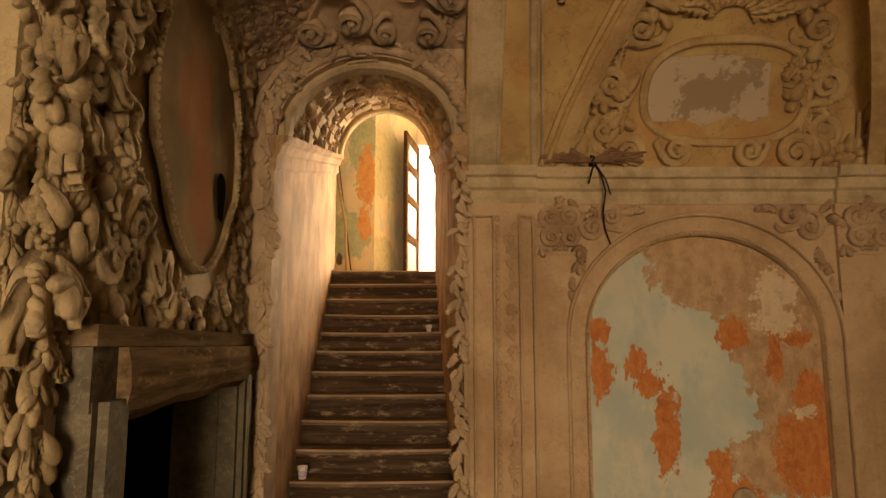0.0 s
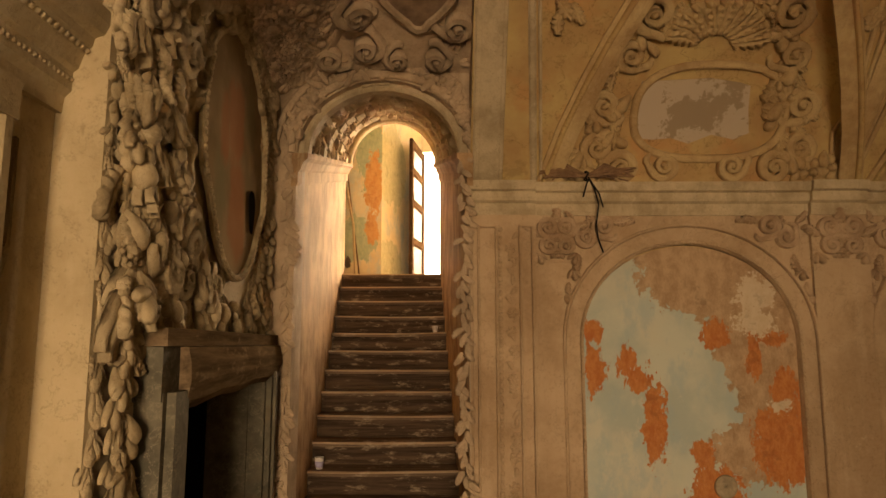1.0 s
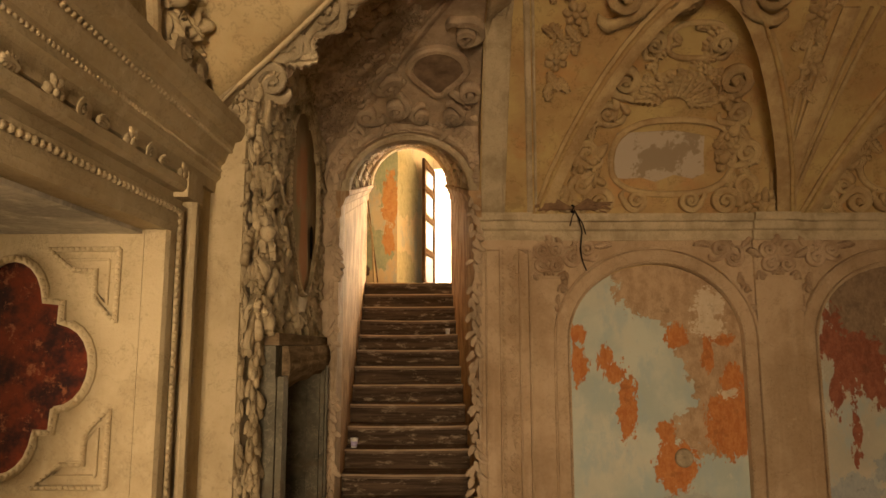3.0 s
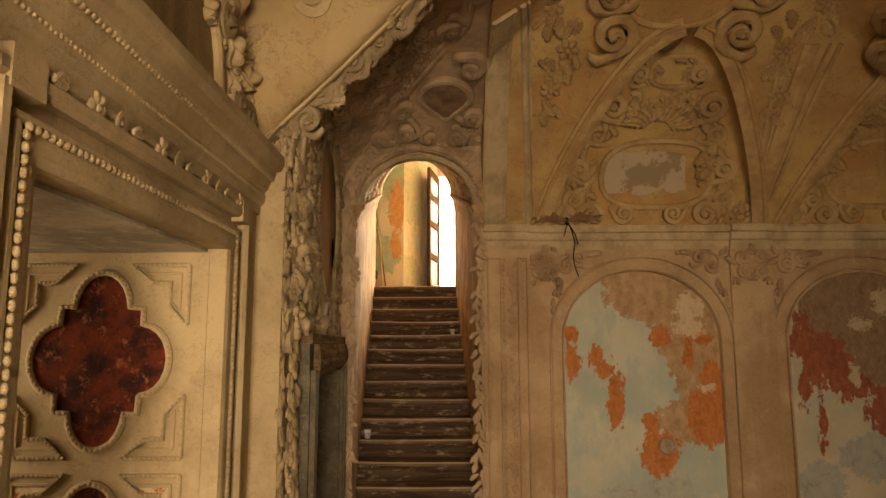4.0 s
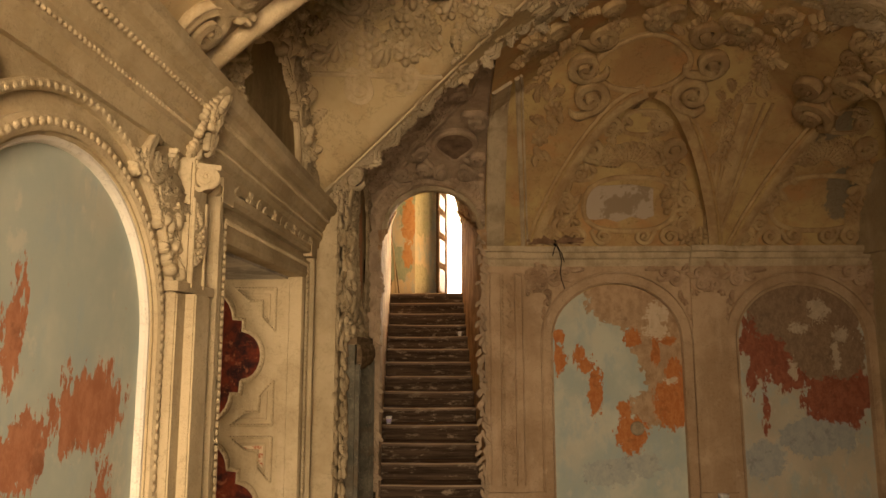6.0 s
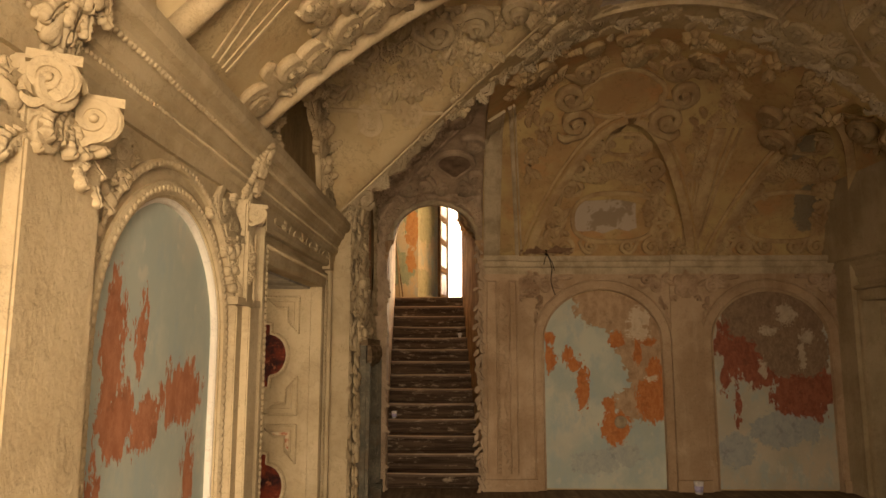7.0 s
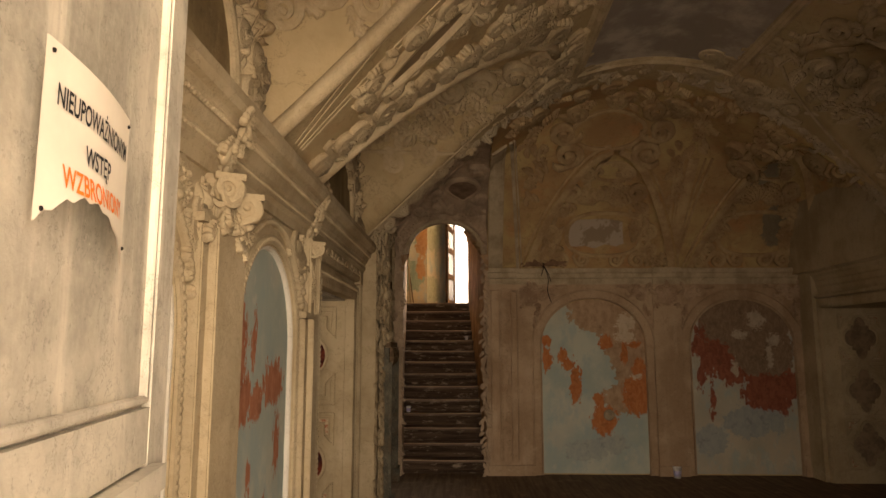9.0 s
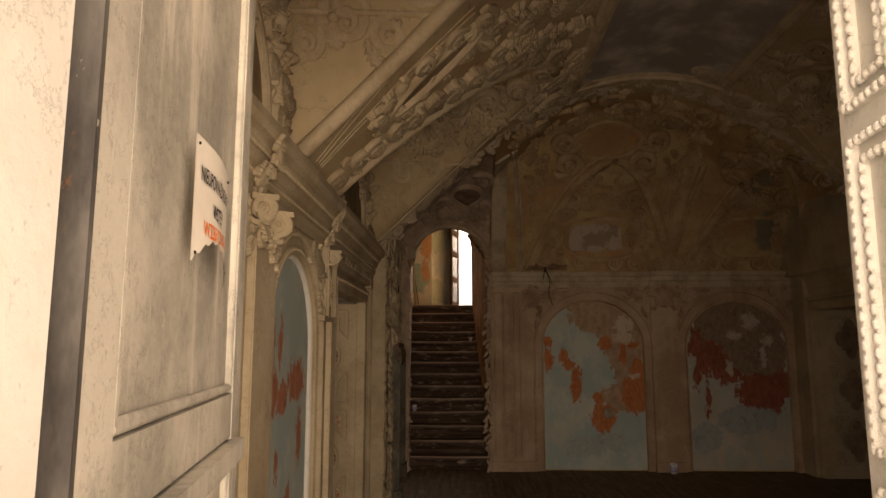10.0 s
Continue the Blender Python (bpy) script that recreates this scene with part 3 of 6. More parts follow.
# stair
RISE, GO, FIRST = 0.178, 0.275, 4.17
stairs = setting("stairs", bmesh.new(), M_STEP, "steep worn dark wooden stair rising between walls", "stairs")
for i in range(14):
    y, z = FIRST + i * GO, (i + 1) * RISE
    c, s, h, r = station(max(4.0, y))
    x0, x1 = c - h - 0.06, c + h + 0.06
    sag = 0.006 * math.sin(i * 2.3)
    bm = bmesh.new()
    prof = [(-0.028, -0.036), (-0.034, -0.018), (-0.026, -0.003), (-0.008, 0.0), (GO + 0.01, 0.0), (GO + 0.01, -0.036)]
    rings = []
    for j in range(9):
        u = j / 8
        dip = -0.010 * math.sin(math.pi * u) * (0.6 + 0.5 * math.sin(i * 5.1)) + sag * (u - 0.5)
        rings.append([(x0 + (x1 - x0) * u, y + py + 0.008 * math.sin(7 * u + i), z + pz + dip) for py, pz in prof])
    loft(bm, rings)
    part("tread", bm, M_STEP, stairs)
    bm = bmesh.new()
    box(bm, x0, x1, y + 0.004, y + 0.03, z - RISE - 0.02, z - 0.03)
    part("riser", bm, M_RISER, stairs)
    # thin pale strip that paints the light caught by the nosing
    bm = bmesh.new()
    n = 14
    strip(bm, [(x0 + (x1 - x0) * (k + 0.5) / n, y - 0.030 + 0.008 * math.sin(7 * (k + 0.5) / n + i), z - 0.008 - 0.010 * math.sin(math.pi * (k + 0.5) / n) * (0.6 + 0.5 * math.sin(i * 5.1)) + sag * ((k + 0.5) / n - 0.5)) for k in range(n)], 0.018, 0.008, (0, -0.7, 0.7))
    part("lit_worn_edge", bm, M_NOSE, stairs)

# upper landing
TOP = 14 * RISE
bm = bmesh.new()
prism(bm, [(-2.6, 8.02), (-0.0, 8.02), (1.4, 8.6), (1.4, 11.3), (-2.6, 11.3)], 2, TOP - 0.2, TOP - 0.003)
box(bm, -1.5, 0.1, 7.75, 8.02, TOP - 0.2, TOP - 0.004)
setting("floor_landing", bm, M_STEP, "dark boards of the upper landing", "floor")
bm = bmesh.new()
box(bm, -2.7, -0.98, 9.60, 9.9, TOP - 0.1, 5.6)
setting("wall_landing", bm, M_UPPER, "landing wall with green and orange peeling paint", "wall")
bm = bmesh.new()
prism(bm, [(-0.98, 9.60), (-0.42, 10.85), (-0.42, 11.1), (-1.4, 11.1), (-1.4, 9.9), (-0.98, 9.9)], 2, TOP - 0.1, 5.6)
setting("door_reveal", bm, M_REVEAL, "sunlit slanting plaster reveal of the upper doorway", "wall")
bm = bmesh.new()
box(bm, -2.8, -2.6, 8.0, 9.9, TOP - 0.1, 5.6)
box(bm, 0.62, 0.9, 8.0, 11.1, TOP - 0.1, 5.6)
box(bm, -2.8, -1.42, 8.0, 8.2, TOP - 0.1, 5.6)
box(bm, -0.10, 0.9, 8.06, 8.2, TOP - 0.1, 5.6)
box(bm, -1.5, 0.0, 8.06, 8.2, 4.78, 5.6)
setting("wall_landing_sides", bm, M_CREAM, "plain plaster side walls of the landing", "wall")
bm = bmesh.new()
box(bm, -2.8, 0.9, 8.0, 11.1, 5.5, 5.7)
box(bm, -0.42, 0.62, 10.82, 11.08, 4.88, 5.6)
setting("ceiling_landing", bm, M_WHITE, "white ceiling and door head of the landing", "ceiling")

# south wall with the thick entrance doorway
bm = bmesh.new()
prism(bm, [(WEST - 1, SOUTH), (-0.90, SOUTH), (-0.72, -4.86), (-0.72, -4.97), (-0.588, -4.985), (-0.572, -5.0), (-0.552, -5.2), (WEST - 1, -5.2)], 2, 0, 4.8)
prism(bm, [(EAST + 1, SOUTH), (0.765, SOUTH), (0.64, -4.93), (0.60, -5.2), (EAST + 1, -5.2)], 2, 0, 4.8)
prism(bm, [(-0.90, SOUTH), (0.765, SOUTH), (0.64, -4.93), (0.60, -5.2), (-0.552, -5.2), (-0.72, -4.93)], 2, 2.75, 4.8)
wall_south = setting("wall_south", bm, M_WHITE, "thick limewashed entrance wall with a deep doorway", "wall")

# bright courtyard beyond the upper doorway
kb = Nodes("courtyard_glare")
kb.bsdf.inputs["Emission Color"].default_value = (1.0, 0.93, 0.80, 1)
kb.bsdf.inputs["Emission Strength"].default_value = 9.0
bm = bmesh.new()
box(bm, -5, 6, 15.0, 15.1, -1, 9)
setting("backdrop", bm, kb.done(kb.mix(kb.noise(0.5), (0.8, 0.76, 0.68), (0.7, 0.66, 0.58))), "overexposed bright daylight outside the upper door", "backdrop")

# ---------------------------------------------------------------- stucco pieces
rng = random.Random(7)


def leaf_bm():
    """A lobed acanthus leaf: pointed leaflets, sunk midrib, curled tip."""
    bm = bmesh.new()
    rows = []
    n = 22
    for i in range(n):
        v = i / (n - 1)
        saw = (v * 5.2) % 1.0
        lobe = saw ** 0.8 if saw < 0.82 else (1 - saw) / 0.18
        w = (0.06 + 0.30 * math.sin(math.pi * min(1, 0.12 + 0.82 * v)) ** 0.9) * (0.45 + 0.55 * lobe) * (1 if i < n - 1 else 0.2)
        lift = 0.02 + 0.20 * v ** 1.7 - 1.1 * max(0, v - 0.88)
        row = []
        for u, h in ((-1, -0.10), (-0.78, 0.07 * lobe - 0.02), (-0.42, 0.04 + 0.07 * lobe), (-0.12, 0.07), (0, -0.03), (0.12, 0.07), (0.42, 0.04 + 0.07 * lobe), (0.78, 0.07 * lobe - 0.02), (1, -0.10)):
            row.append(bm.verts.new((u * w + 0.07 * math.sin(v * 3.2), v + 0.07 * abs(u) * lobe, max(lift + h, -0.05))))
        rows.append(row)
    for a, b in zip(rows, rows[1:]):
        for i in range(8):
            bm.faces.new((a[i], a[i + 1], b[i + 1], b[i]))
    ext = bmesh.ops.extrude_edge_only(bm, edges=[e for e in bm.edges if e.is_boundary])
    for v in ext["geom"]:
        if isinstance(v, bmesh.types.BMVert):
            v.co.z, v.co.x = -0.07, v.co.x * 0.8
    return bm


def lathe_bm(prof, n=9, lobes=0, depth=0.0):
    bm = bmesh.new()
    loft(bm, [[(r * (1 + depth * math.cos(lobes * 2 * math.pi * i / n)) * math.cos(2 * math.pi * i / n), r * (1 + depth * math.cos(lobes * 2 * math.pi * i / n)) * math.sin(2 * math.pi * i / n), z) for i in range(n)] for r, z in prof])
    return bm


def bud_bm():
    """A closed tulip-like bud that lies along y."""
    bm = lathe_bm([(0.05, 0.0), (0.17, 0.12), (0.23, 0.35), (0.22, 0.58), (0.16, 0.80), (0.10, 0.95), (0.02, 1.0)], 15, 3, 0.26)
    bmesh.ops.rotate(bm, verts=bm.verts, matrix=Matrix.Rotation(radians(-72), 3, "X"))
    return bm


def pod_bm():
    """A plump pear-shaped pod that hangs along y, with a stalk end and a puckered tip."""
    bm = lathe_bm([(0.05, -0.02), (0.10, 0.06), (0.17, 0.20), (0.25, 0.42), (0.28, 0.60), (0.25, 0.76), (0.17, 0.88), (0.08, 0.93), (0.03, 0.90)], 14, 5, 0.05)
    bmesh.ops.rotate(bm, verts=bm.verts, matrix=Matrix.Rotation(radians(-80), 3, "X"))
    return bm


def husk_bm():
    """Three plump petals that open round a round fruit, lying along y."""
    bm = lathe_bm([(0.04, 0.30), (0.15, 0.40), (0.20, 0.58), (0.17, 0.76), (0.07, 0.86)], 12)
    bmesh.ops.rotate(bm, verts=bm.verts, matrix=Matrix.Rotation(radians(-78), 3, "X"))
    for a in (-34, 0, 34):
        rows = []
        for v, w, h in ((0.0, 0.05, 0.06), (0.2, 0.14, 0.16), (0.42, 0.17, 0.20 if a else 0.30), (0.62, 0.13, 0.16 if a else 0.30), (0.78, 0.04, 0.20)):
            rows.append([(u * w, v, h - 0.16 * u * u) for u in (-1, -0.5, 0, 0.5, 1)] + [(w, v, -0.06), (-w, v, -0.06)])
        m = Matrix.Rotation(radians(a), 3, "Z")
        loft(bm, [[m @ Vector(p) for p in r] for r in rows])
    return bm


def fruit_bm():
    bm = lathe_bm([(0.12, -0.1), (0.40, 0.05), (0.50, 0.30), (0.44, 0.56), (0.24, 0.74), (0.07, 0.80)], 10)
    return bm


def flower_bm():
    bm = bmesh.new()
    for k in range(6):
        a = k * math.pi / 3
        rows = []
        for v, w, h in ((0.10, 0.08, 0.08), (0.32, 0.22, 0.22), (0.52, 0.20, 0.16), (0.64, 0.06, 0.0)):
            rows.append([bm.verts.new((math.cos(a) * v - math.sin(a) * u * w, math.sin(a) * v + math.cos(a) * u * w, h - abs(u) * 0.10 - (0.08 if abs(u) == 1 else 0))) for u in (-1, -0.5, 0, 0.5, 1)])
        for p, q in zip(rows, rows[1:]):
            for i in range(4):
                bm.faces.new((p[i], p[i + 1], q[i + 1], q[i]))
    loft(bm, [[(r * math.cos(i * math.pi / 4), r * math.sin(i * math.pi / 4), z) for i in range(8)] for r, z in ((0.16, 0.0), (0.17, 0.18), (0.10, 0.27), (0.02, 0.29))])
    return bm


def scroll_bm(sign=1):
    """An acanthus scroll: a thick rib that winds into a volute."""
    bm = bmesh.new()
    rings = []
    n = 34
    for i in range(n):
        v = i / (n - 1)
        if v < 0.25:
            p = Vector((-0.62 + v * 2.0, -0.5 + 0.0 * v - 0.16 * math.sin(v * 12), 0))
            ang = 0
        ang = -math.pi / 2 + (v - 0.25) / 0.75 * 3.6 * math.pi
        r = 0.5 * (1 - max(0, v - 0.25) / 0.75 * 0.86)
        if v >= 0.25:
            p = Vector((-0.12 + r * math.cos(ang), r * math.sin(ang), 0))
            d = Vector((-math.sin(ang), math.cos(ang), 0))
        else:
            d = Vector((1, -0.1, 0)).normalized()
        s = Vector((d.y, -d.x, 0))
        w = (0.08 + 0.08 * math.sin(math.pi * min(1, v * 1.3))) * (1 - 0.45 * v)
        h = 0.16 + 0.18 * v
        rings.append([(p + s * a * w + Vector((0, 0, b * h - 0.03))) for a, b in ((-1, 0), (-0.92, 0.95), (-0.55, 0.80), (0, 1.2), (0.55, 0.80), (0.92, 0.95), (1, 0))])
    if sign < 0:
        rings = [[Vector((-q.x, q.y, q.z)) for q in r][::-1] for r in rings]
    loft(bm, rings)
    x = -0.12 * sign
    loft(bm, [[(x + r * math.cos(i * math.pi / 4), r * math.sin(i * math.pi / 4), z) for i in range(8)] for r, z in ((0.12, -0.03), (0.12, 0.2), (0.06, 0.28))])
    return bm


def berries_bm():
    """A cluster of berries: small balls on a mound."""
    bm = bmesh.new()
    for k in range(13):
        r, a = (0.0, 0.0) if k == 0 else ((0.19, k * math.pi / 2) if k < 5 else (0.36, k * math.pi / 4))
        m = Matrix.Translation((r * math.cos(a), r * math.sin(a), 0.30 - r * 0.75)) @ Matrix.Diagonal((0.13, 0.13, 0.13, 1))
        bmesh.ops.create_icosphere(bm, subdivisions=1, radius=1, matrix=m)
    return bm


def tulip_bm():
    """An open tulip that lies along y: three thick petals round a cup."""
    bm = bmesh.new()
    for k in (-1, 0, 1):
        rows = []
        for v, w, h in ((0.0, 0.05, 0.04), (0.25, 0.15, 0.17), (0.55, 0.17, 0.22), (0.8, 0.11, 0.20), (1.0, 0.02, 0.30 if k else 0.24)):
            rows.append([bm.verts.new((k * 0.24 * v ** 0.6 + u * w, v - abs(k) * 0.08, h * (1 if k == 0 else 0.72) - abs(u) ** 2 * (0.13 if abs(u) < 1 else 0.26))) for u in (-1, -0.6, 0, 0.6, 1)])
        for p, q in zip(rows, rows[1:]):
            for i in range(4):
                bm.faces.new((p[i], p[i + 1], q[i + 1], q[i]))
    ext = bmesh.ops.extrude_edge_only(bm, edges=[e for e in bm.edges if e.is_boundary])
    for v in ext["geom"]:
        if isinstance(v, bmesh.types.BMVert):
            v.co.z = -0.08
    return bm


PIECES = {"pod": pod_bm, "husk": husk_bm, "berries": berries_bm, "tulip": tulip_bm, "leaf": leaf_bm, "bud": bud_bm, "fruit": fruit_bm, "rosette": flower_bm, "scroll": scroll_bm, "scroll_back": lambda: scroll_bm(-1)}
made_pieces = {}


def piece(kind, material):
    key = (kind, material.name)
    if key not in made_pieces:
        made_pieces[key] = mesh_of(kind, PIECES[kind](), material, True)
    return made_pieces[key]


def put(parent, kind, material, at, normal, spin, size, flat=1.0):
    """Fix a stucco piece to a surface: its back on the point, turned by spin degrees from upright."""
    n = Vector(normal).normalized()
    up = Vector((0, 0, 1)) if abs(n.z) < 0.92 else Vector((0, 1, 0))
    y = (up - n * up.dot(n)).normalized()
    m = Matrix((y.cross(n), y, n)).transposed().to_4x4()
    ob = new("scroll" if kind == "scroll_back" else kind, piece(kind, material))
    ob.parent = parent
    ob.matrix_basis = Matrix.Translation(at) @ m @ Matrix.Rotation(radians(spin), 4, "Z") @ Matrix.Diagonal((size, size, size * flat, 1))
    return ob


def festoon(parent, material, path, normal, size, kinds=("leaf", "fruit", "bud", "rosette"), step=0.6, spread=0.5):
    """A garland of mixed pieces along a path; normal may be a function of the point."""
    pts = [Vector(p) for p in path]
    for a, b in zip(pts, pts[1:]):
        n = max(1, round((b - a).length / (size * step)))
        for i in range(n):
            c = a.lerp(b, (i + rng.random() * 0.6) / n)
            nn = Vector(normal(c) if callable(normal) else normal)
            s = (b - a).normalized().cross(nn)
            k = rng.choice(kinds)
            sz = size * rng.uniform(0.75, 1.25) * (0.6 if k in ("fruit", "rosette") else 1.0)
            put(parent, k, material, c + s * rng.uniform(-1, 1) * size * spread + nn * rng.uniform(0, size * 0.15), nn, rng.uniform(0, 360), sz)


# ---------------------------------------------------------------- west wall details
def run_y(bm, prof, y0, y1, x=WEST):
    loft(bm, [[(x + p, y, z) for p, z in prof] for y in (y0, y1)])


CORNICE = [(-0.03, 2.36), (0.02, 2.36), (0.025, 2.41), (0.045, 2.43), (0.045, 2.49), (0.06, 2.50), (0.075, 2.545), (0.10, 2.575), (0.105, 2.60), (0.135, 2.61), (0.15, 2.64), (0.15, 2.685), (0.13, 2.70), (-0.03, 2.73)]
cornice_west = setting("cornice_west", bmesh.new(), M_CREAM, "heavy moulded cream stucco cornice above the niches", "cornice")
bm = bmesh.new()
run_y(bm, CORNICE, SOUTH + 0.02, STEP_Y + 0.03)
part("moulding", bm, M_CREAM, cornice_west)
bm = bmesh.new()
beads(bm, [(WEST + 0.046, SOUTH + 0.05, 2.462), (WEST + 0.046, STEP_Y, 2.462)], 0.018, (1, 0, 0))
part("bead_row", bm, M_CREAM, cornice_west)
bm = bmesh.new()
beads(bm, [(WEST + 0.088, SOUTH + 0.05, 2.556), (WEST + 0.088, STEP_Y, 2.556)], 0.022, (0.8, 0, -0.6))
part("egg_row", bm, M_CREAM, cornice_west)
for y in (-2.47, -0.80):
    for k in range(15):
        z = 2.42 + 0.0165 * k
        out = 0.03 + 0.125 * min(1, max(0, (z - 2.40) / 0.24))
        put(cornice_west, rng.choice(("leaf", "leaf", "leaf", "husk")), M_CREAM, (WEST + out, y + rng.uniform(-0.065, 0.065), z), (0.9, rng.uniform(-0.3, 0.3), -0.4), rng.uniform(130, 230), rng.uniform(0.10, 0.14), 0.8)

pilaster = []
for y0, y1, big in ((-2.70, -2.22, True), (-0.98, -0.66, False)):
    t = tagged(thing("pilaster", (WEST, (y0 + y1) / 2, 0), "", ""), "cream stucco pilaster with a scrolled capital", "pilaster", "pilasters of the west wall", "structure")
    bm = bmesh.new()
    prism(bm, [(WEST - 0.01, y0), (WEST + 0.05, y0), (WEST + 0.05, y1), (WEST - 0.01, y1)], 2, 0.0, 2.130 if big else 1.835)
    under("shaft", bm, M_CREAM, t, bevel=0.006)
    bm = bmesh.new()
    w = 0.18 if big else 0.085
    ym = (y0 + y1) / 2
    prism(bm, [(WEST + 0.04, ym - w), (WEST + 0.085, ym - w + 0.012), (WEST + 0.085, ym + w - 0.012), (WEST + 0.04, ym + w)], 2, 0.0, 2.130 if big else 1.835)
    under("inner_shaft", bm, M_CREAM, t, bevel=0.006)
    bm = bmesh.new()
    for z, p in ((2.135, 0.06), (0.12, 0.07)) if big else ((1.84, 0.06), (0.12, 0.07)):
        prism(bm, [(WEST - 0.01, y0 - 0.02), (WEST + p, y0 - 0.02), (WEST + p, y1 + 0.02), (WEST - 0.01, y1 + 0.02)], 2, z, z + 0.035)
    under("band", bm, M_CREAM, t)
    bm = bmesh.new()
    wb = 0.12 if big else 0.075
    prism(bm, [(WEST - 0.01, ym - wb - 0.02), (WEST + 0.055, ym - wb), (WEST + 0.055, ym + wb), (WEST - 0.01, ym + wb + 0.02)], 2, 1.84, 2.345)
    under("capital_block", bm, M_CREAM, t, bevel=0.01)
    bm = bmesh.new()
    for sy in (-1, 1):
        strip(bm, [(WEST + 0.054, ym + sy * wb * 0.8, 1.86), (WEST + 0.054, ym + sy * wb * 0.8, 2.20)], 0.014, 0.010, (1, 0, 0))
    under("neck_fillet", bm, M_CREAM, t)
    holder = under("capital", bmesh.new(), M_CREAM, t)
    z = 2.27
    rr = 0.062 if big else 0.048
    face = Vector((0.5, -0.86, 0)).normalized()
    side = Vector((0.86, 0.5, 0)).normalized()
    for dx, dy, dz in (((0.085, -0.085, 0.02), (0.115, 0.075, -0.03)) if big else ((0.075, 0.0, 0.02),)):
        o = Vector((WEST + dx, ym + dy, z + dz))
        bm = bmesh.new()
        loft(bm, [[o + face * d + side * (r * math.cos(2 * math.pi * i / 18)) + Vector((0, 0, r * math.sin(2 * math.pi * i / 18))) for i in range(18)] for d, r in ((-0.07, rr * 0.9), (-0.06, rr), (0.03, rr), (0.036, rr * 0.88))])
        under("volute", bm, M_CREAM, t, bevel=0.004)
        bm = bmesh.new()
        loft(bm, [[o + face * u + side * v + Vector((0, 0, h)) for u, v in ((-0.075, -rr * 0.98), (0.038, -rr * 0.98), (0.038, rr * 0.98), (-0.075, rr * 0.98))] for h in (rr * 0.62, rr * 0.80, rr * 1.04)])
        under("volute_slab", bm, M_CREAM, t, bevel=0.006)
        put(holder, "scroll", M_CREAM, o + face * 0.034, face, 0, rr * 1.7, 0.6)
    bm = bmesh.new()
    wa = 0.12 if big else 0.075
    prism(bm, [(WEST - 0.01, ym - wa), (WEST + 0.06, ym - wa + 0.01), (WEST + 0.06, ym + wa - 0.01), (WEST - 0.01, ym + wa)], 2, 2.325, 2.358)
    under("abacus", bm, M_CREAM, t, bevel=0.008)
    if big:
        for k in range(26):
            put(holder, ("leaf", "leaf", "scroll", "leaf")[k % 4], M_CREAM, Vector((WEST + 0.06 + rng.uniform(0, 0.03), ym + rng.uniform(-0.16, 0.16), 2.13 + rng.uniform(0, 0.16))), (1, rng.uniform(-0.5, 0.2), 0.1), 180 + rng.uniform(-50, 50), rng.uniform(0.09, 0.13), 1.0)
    for k in range(9):
        put(holder, rng.choice(("leaf", "leaf", "berries", "rosette")), M_CREAM, Vector((WEST + 0.055, ym + rng.uniform(-0.5, 0.5) * wb, 1.98 + 0.026 * k)), (1, 0, 0), rng.uniform(150, 210), 0.07)
    holder.matrix_parent_inverse = Matrix.Translation(-Vector(t.matrix_world.translation))
    pilaster.append(t)

# archivolts of the west niches
for c, half, spr in ((-3.25, 0.47, 1.70), (-1.59, 0.54, 1.66)):
    nm = setting("niche_frame", bmesh.new(), M_CREAM, "moulded niche frame with bead rows", "niche frame")
    for grow, w, h in ((0.035, 0.05, 0.022), (0.125, 0.03, 0.03)):
        hh = half + grow
        pth = [(WEST - 0.002, c + hh, 0.02)] + [(WEST - 0.002, y, z) for y, z in arch(c, hh, spr, half + grow, 24)] + [(WEST - 0.002, c - hh, 0.02)]
        bm = bmesh.new()
        strip(bm, pth, w, h, (1, 0, 0))
        part("archivolt", bm, M_CREAM, nm)
        bm = bmesh.new()
        beads(bm, [(p[0] + h * 0.7, p[1], p[2]) for p in pth], 0.026, (1, 0, 0))
        part("bead_row", bm, M_CREAM, nm)
    bm = bmesh.new()
    hh = half - 0.004
    pth = [(WEST - 0.038, c + hh, 0.02)] + [(WEST - 0.038, y, z) for y, z in arch(c, hh, spr, half - 0.004, 24)] + [(WEST - 0.038, c - hh, 0.02)]
    strip(bm, pth, 0.03, 0.03, (1, 0, 0))
    part("inner_moulding", bm, M_WHITE, nm)
    for sgn in (-1, 1):
        for k in range(15):
            z = spr + 0.14 + 0.032 * k
            edge = half + 0.20 if z < spr else math.sqrt(max(0.0, (half + 0.22) ** 2 - (z - spr) ** 2))
            put(nm, rng.choice(("leaf", "berries", "tulip", "leaf")), M_CREAM, (WEST, c + sgn * (edge + rng.uniform(0, max(0.02, 0.66 - edge))), z), (1, 0, 0), rng.uniform(0, 360), rng.uniform(0.08, 0.13))
        for k in range(46):
            z = spr + rng.uniform(0.22, 0.64)
            edge = math.sqrt(max(0.0, (half + 0.17) ** 2 - (z - spr) ** 2)) if z - spr < half + 0.17 else 0.0
            if edge < 0.66:
                put(nm, ("leaf", "husk", "leaf", "leaf", "scroll")[k % 5], M_CREAM, (WEST + 0.002, c + sgn * rng.uniform(edge + 0.03, 0.70), z), (1, 0, 0), sgn * rng.uniform(90, 220), rng.uniform(0.09, 0.14), 1.1)
        put(nm, "scroll" if sgn > 0 else "scroll_back", M_CREAM, (WEST, c + sgn * 0.42, spr + 0.61), (1, 0, 0), 0, 0.10)
        put(nm, "scroll" if sgn > 0 else "scroll_back", M_CREAM, (WEST, c + sgn * 0.61, spr + 0.50), (1, 0, 0), 40, 0.11)

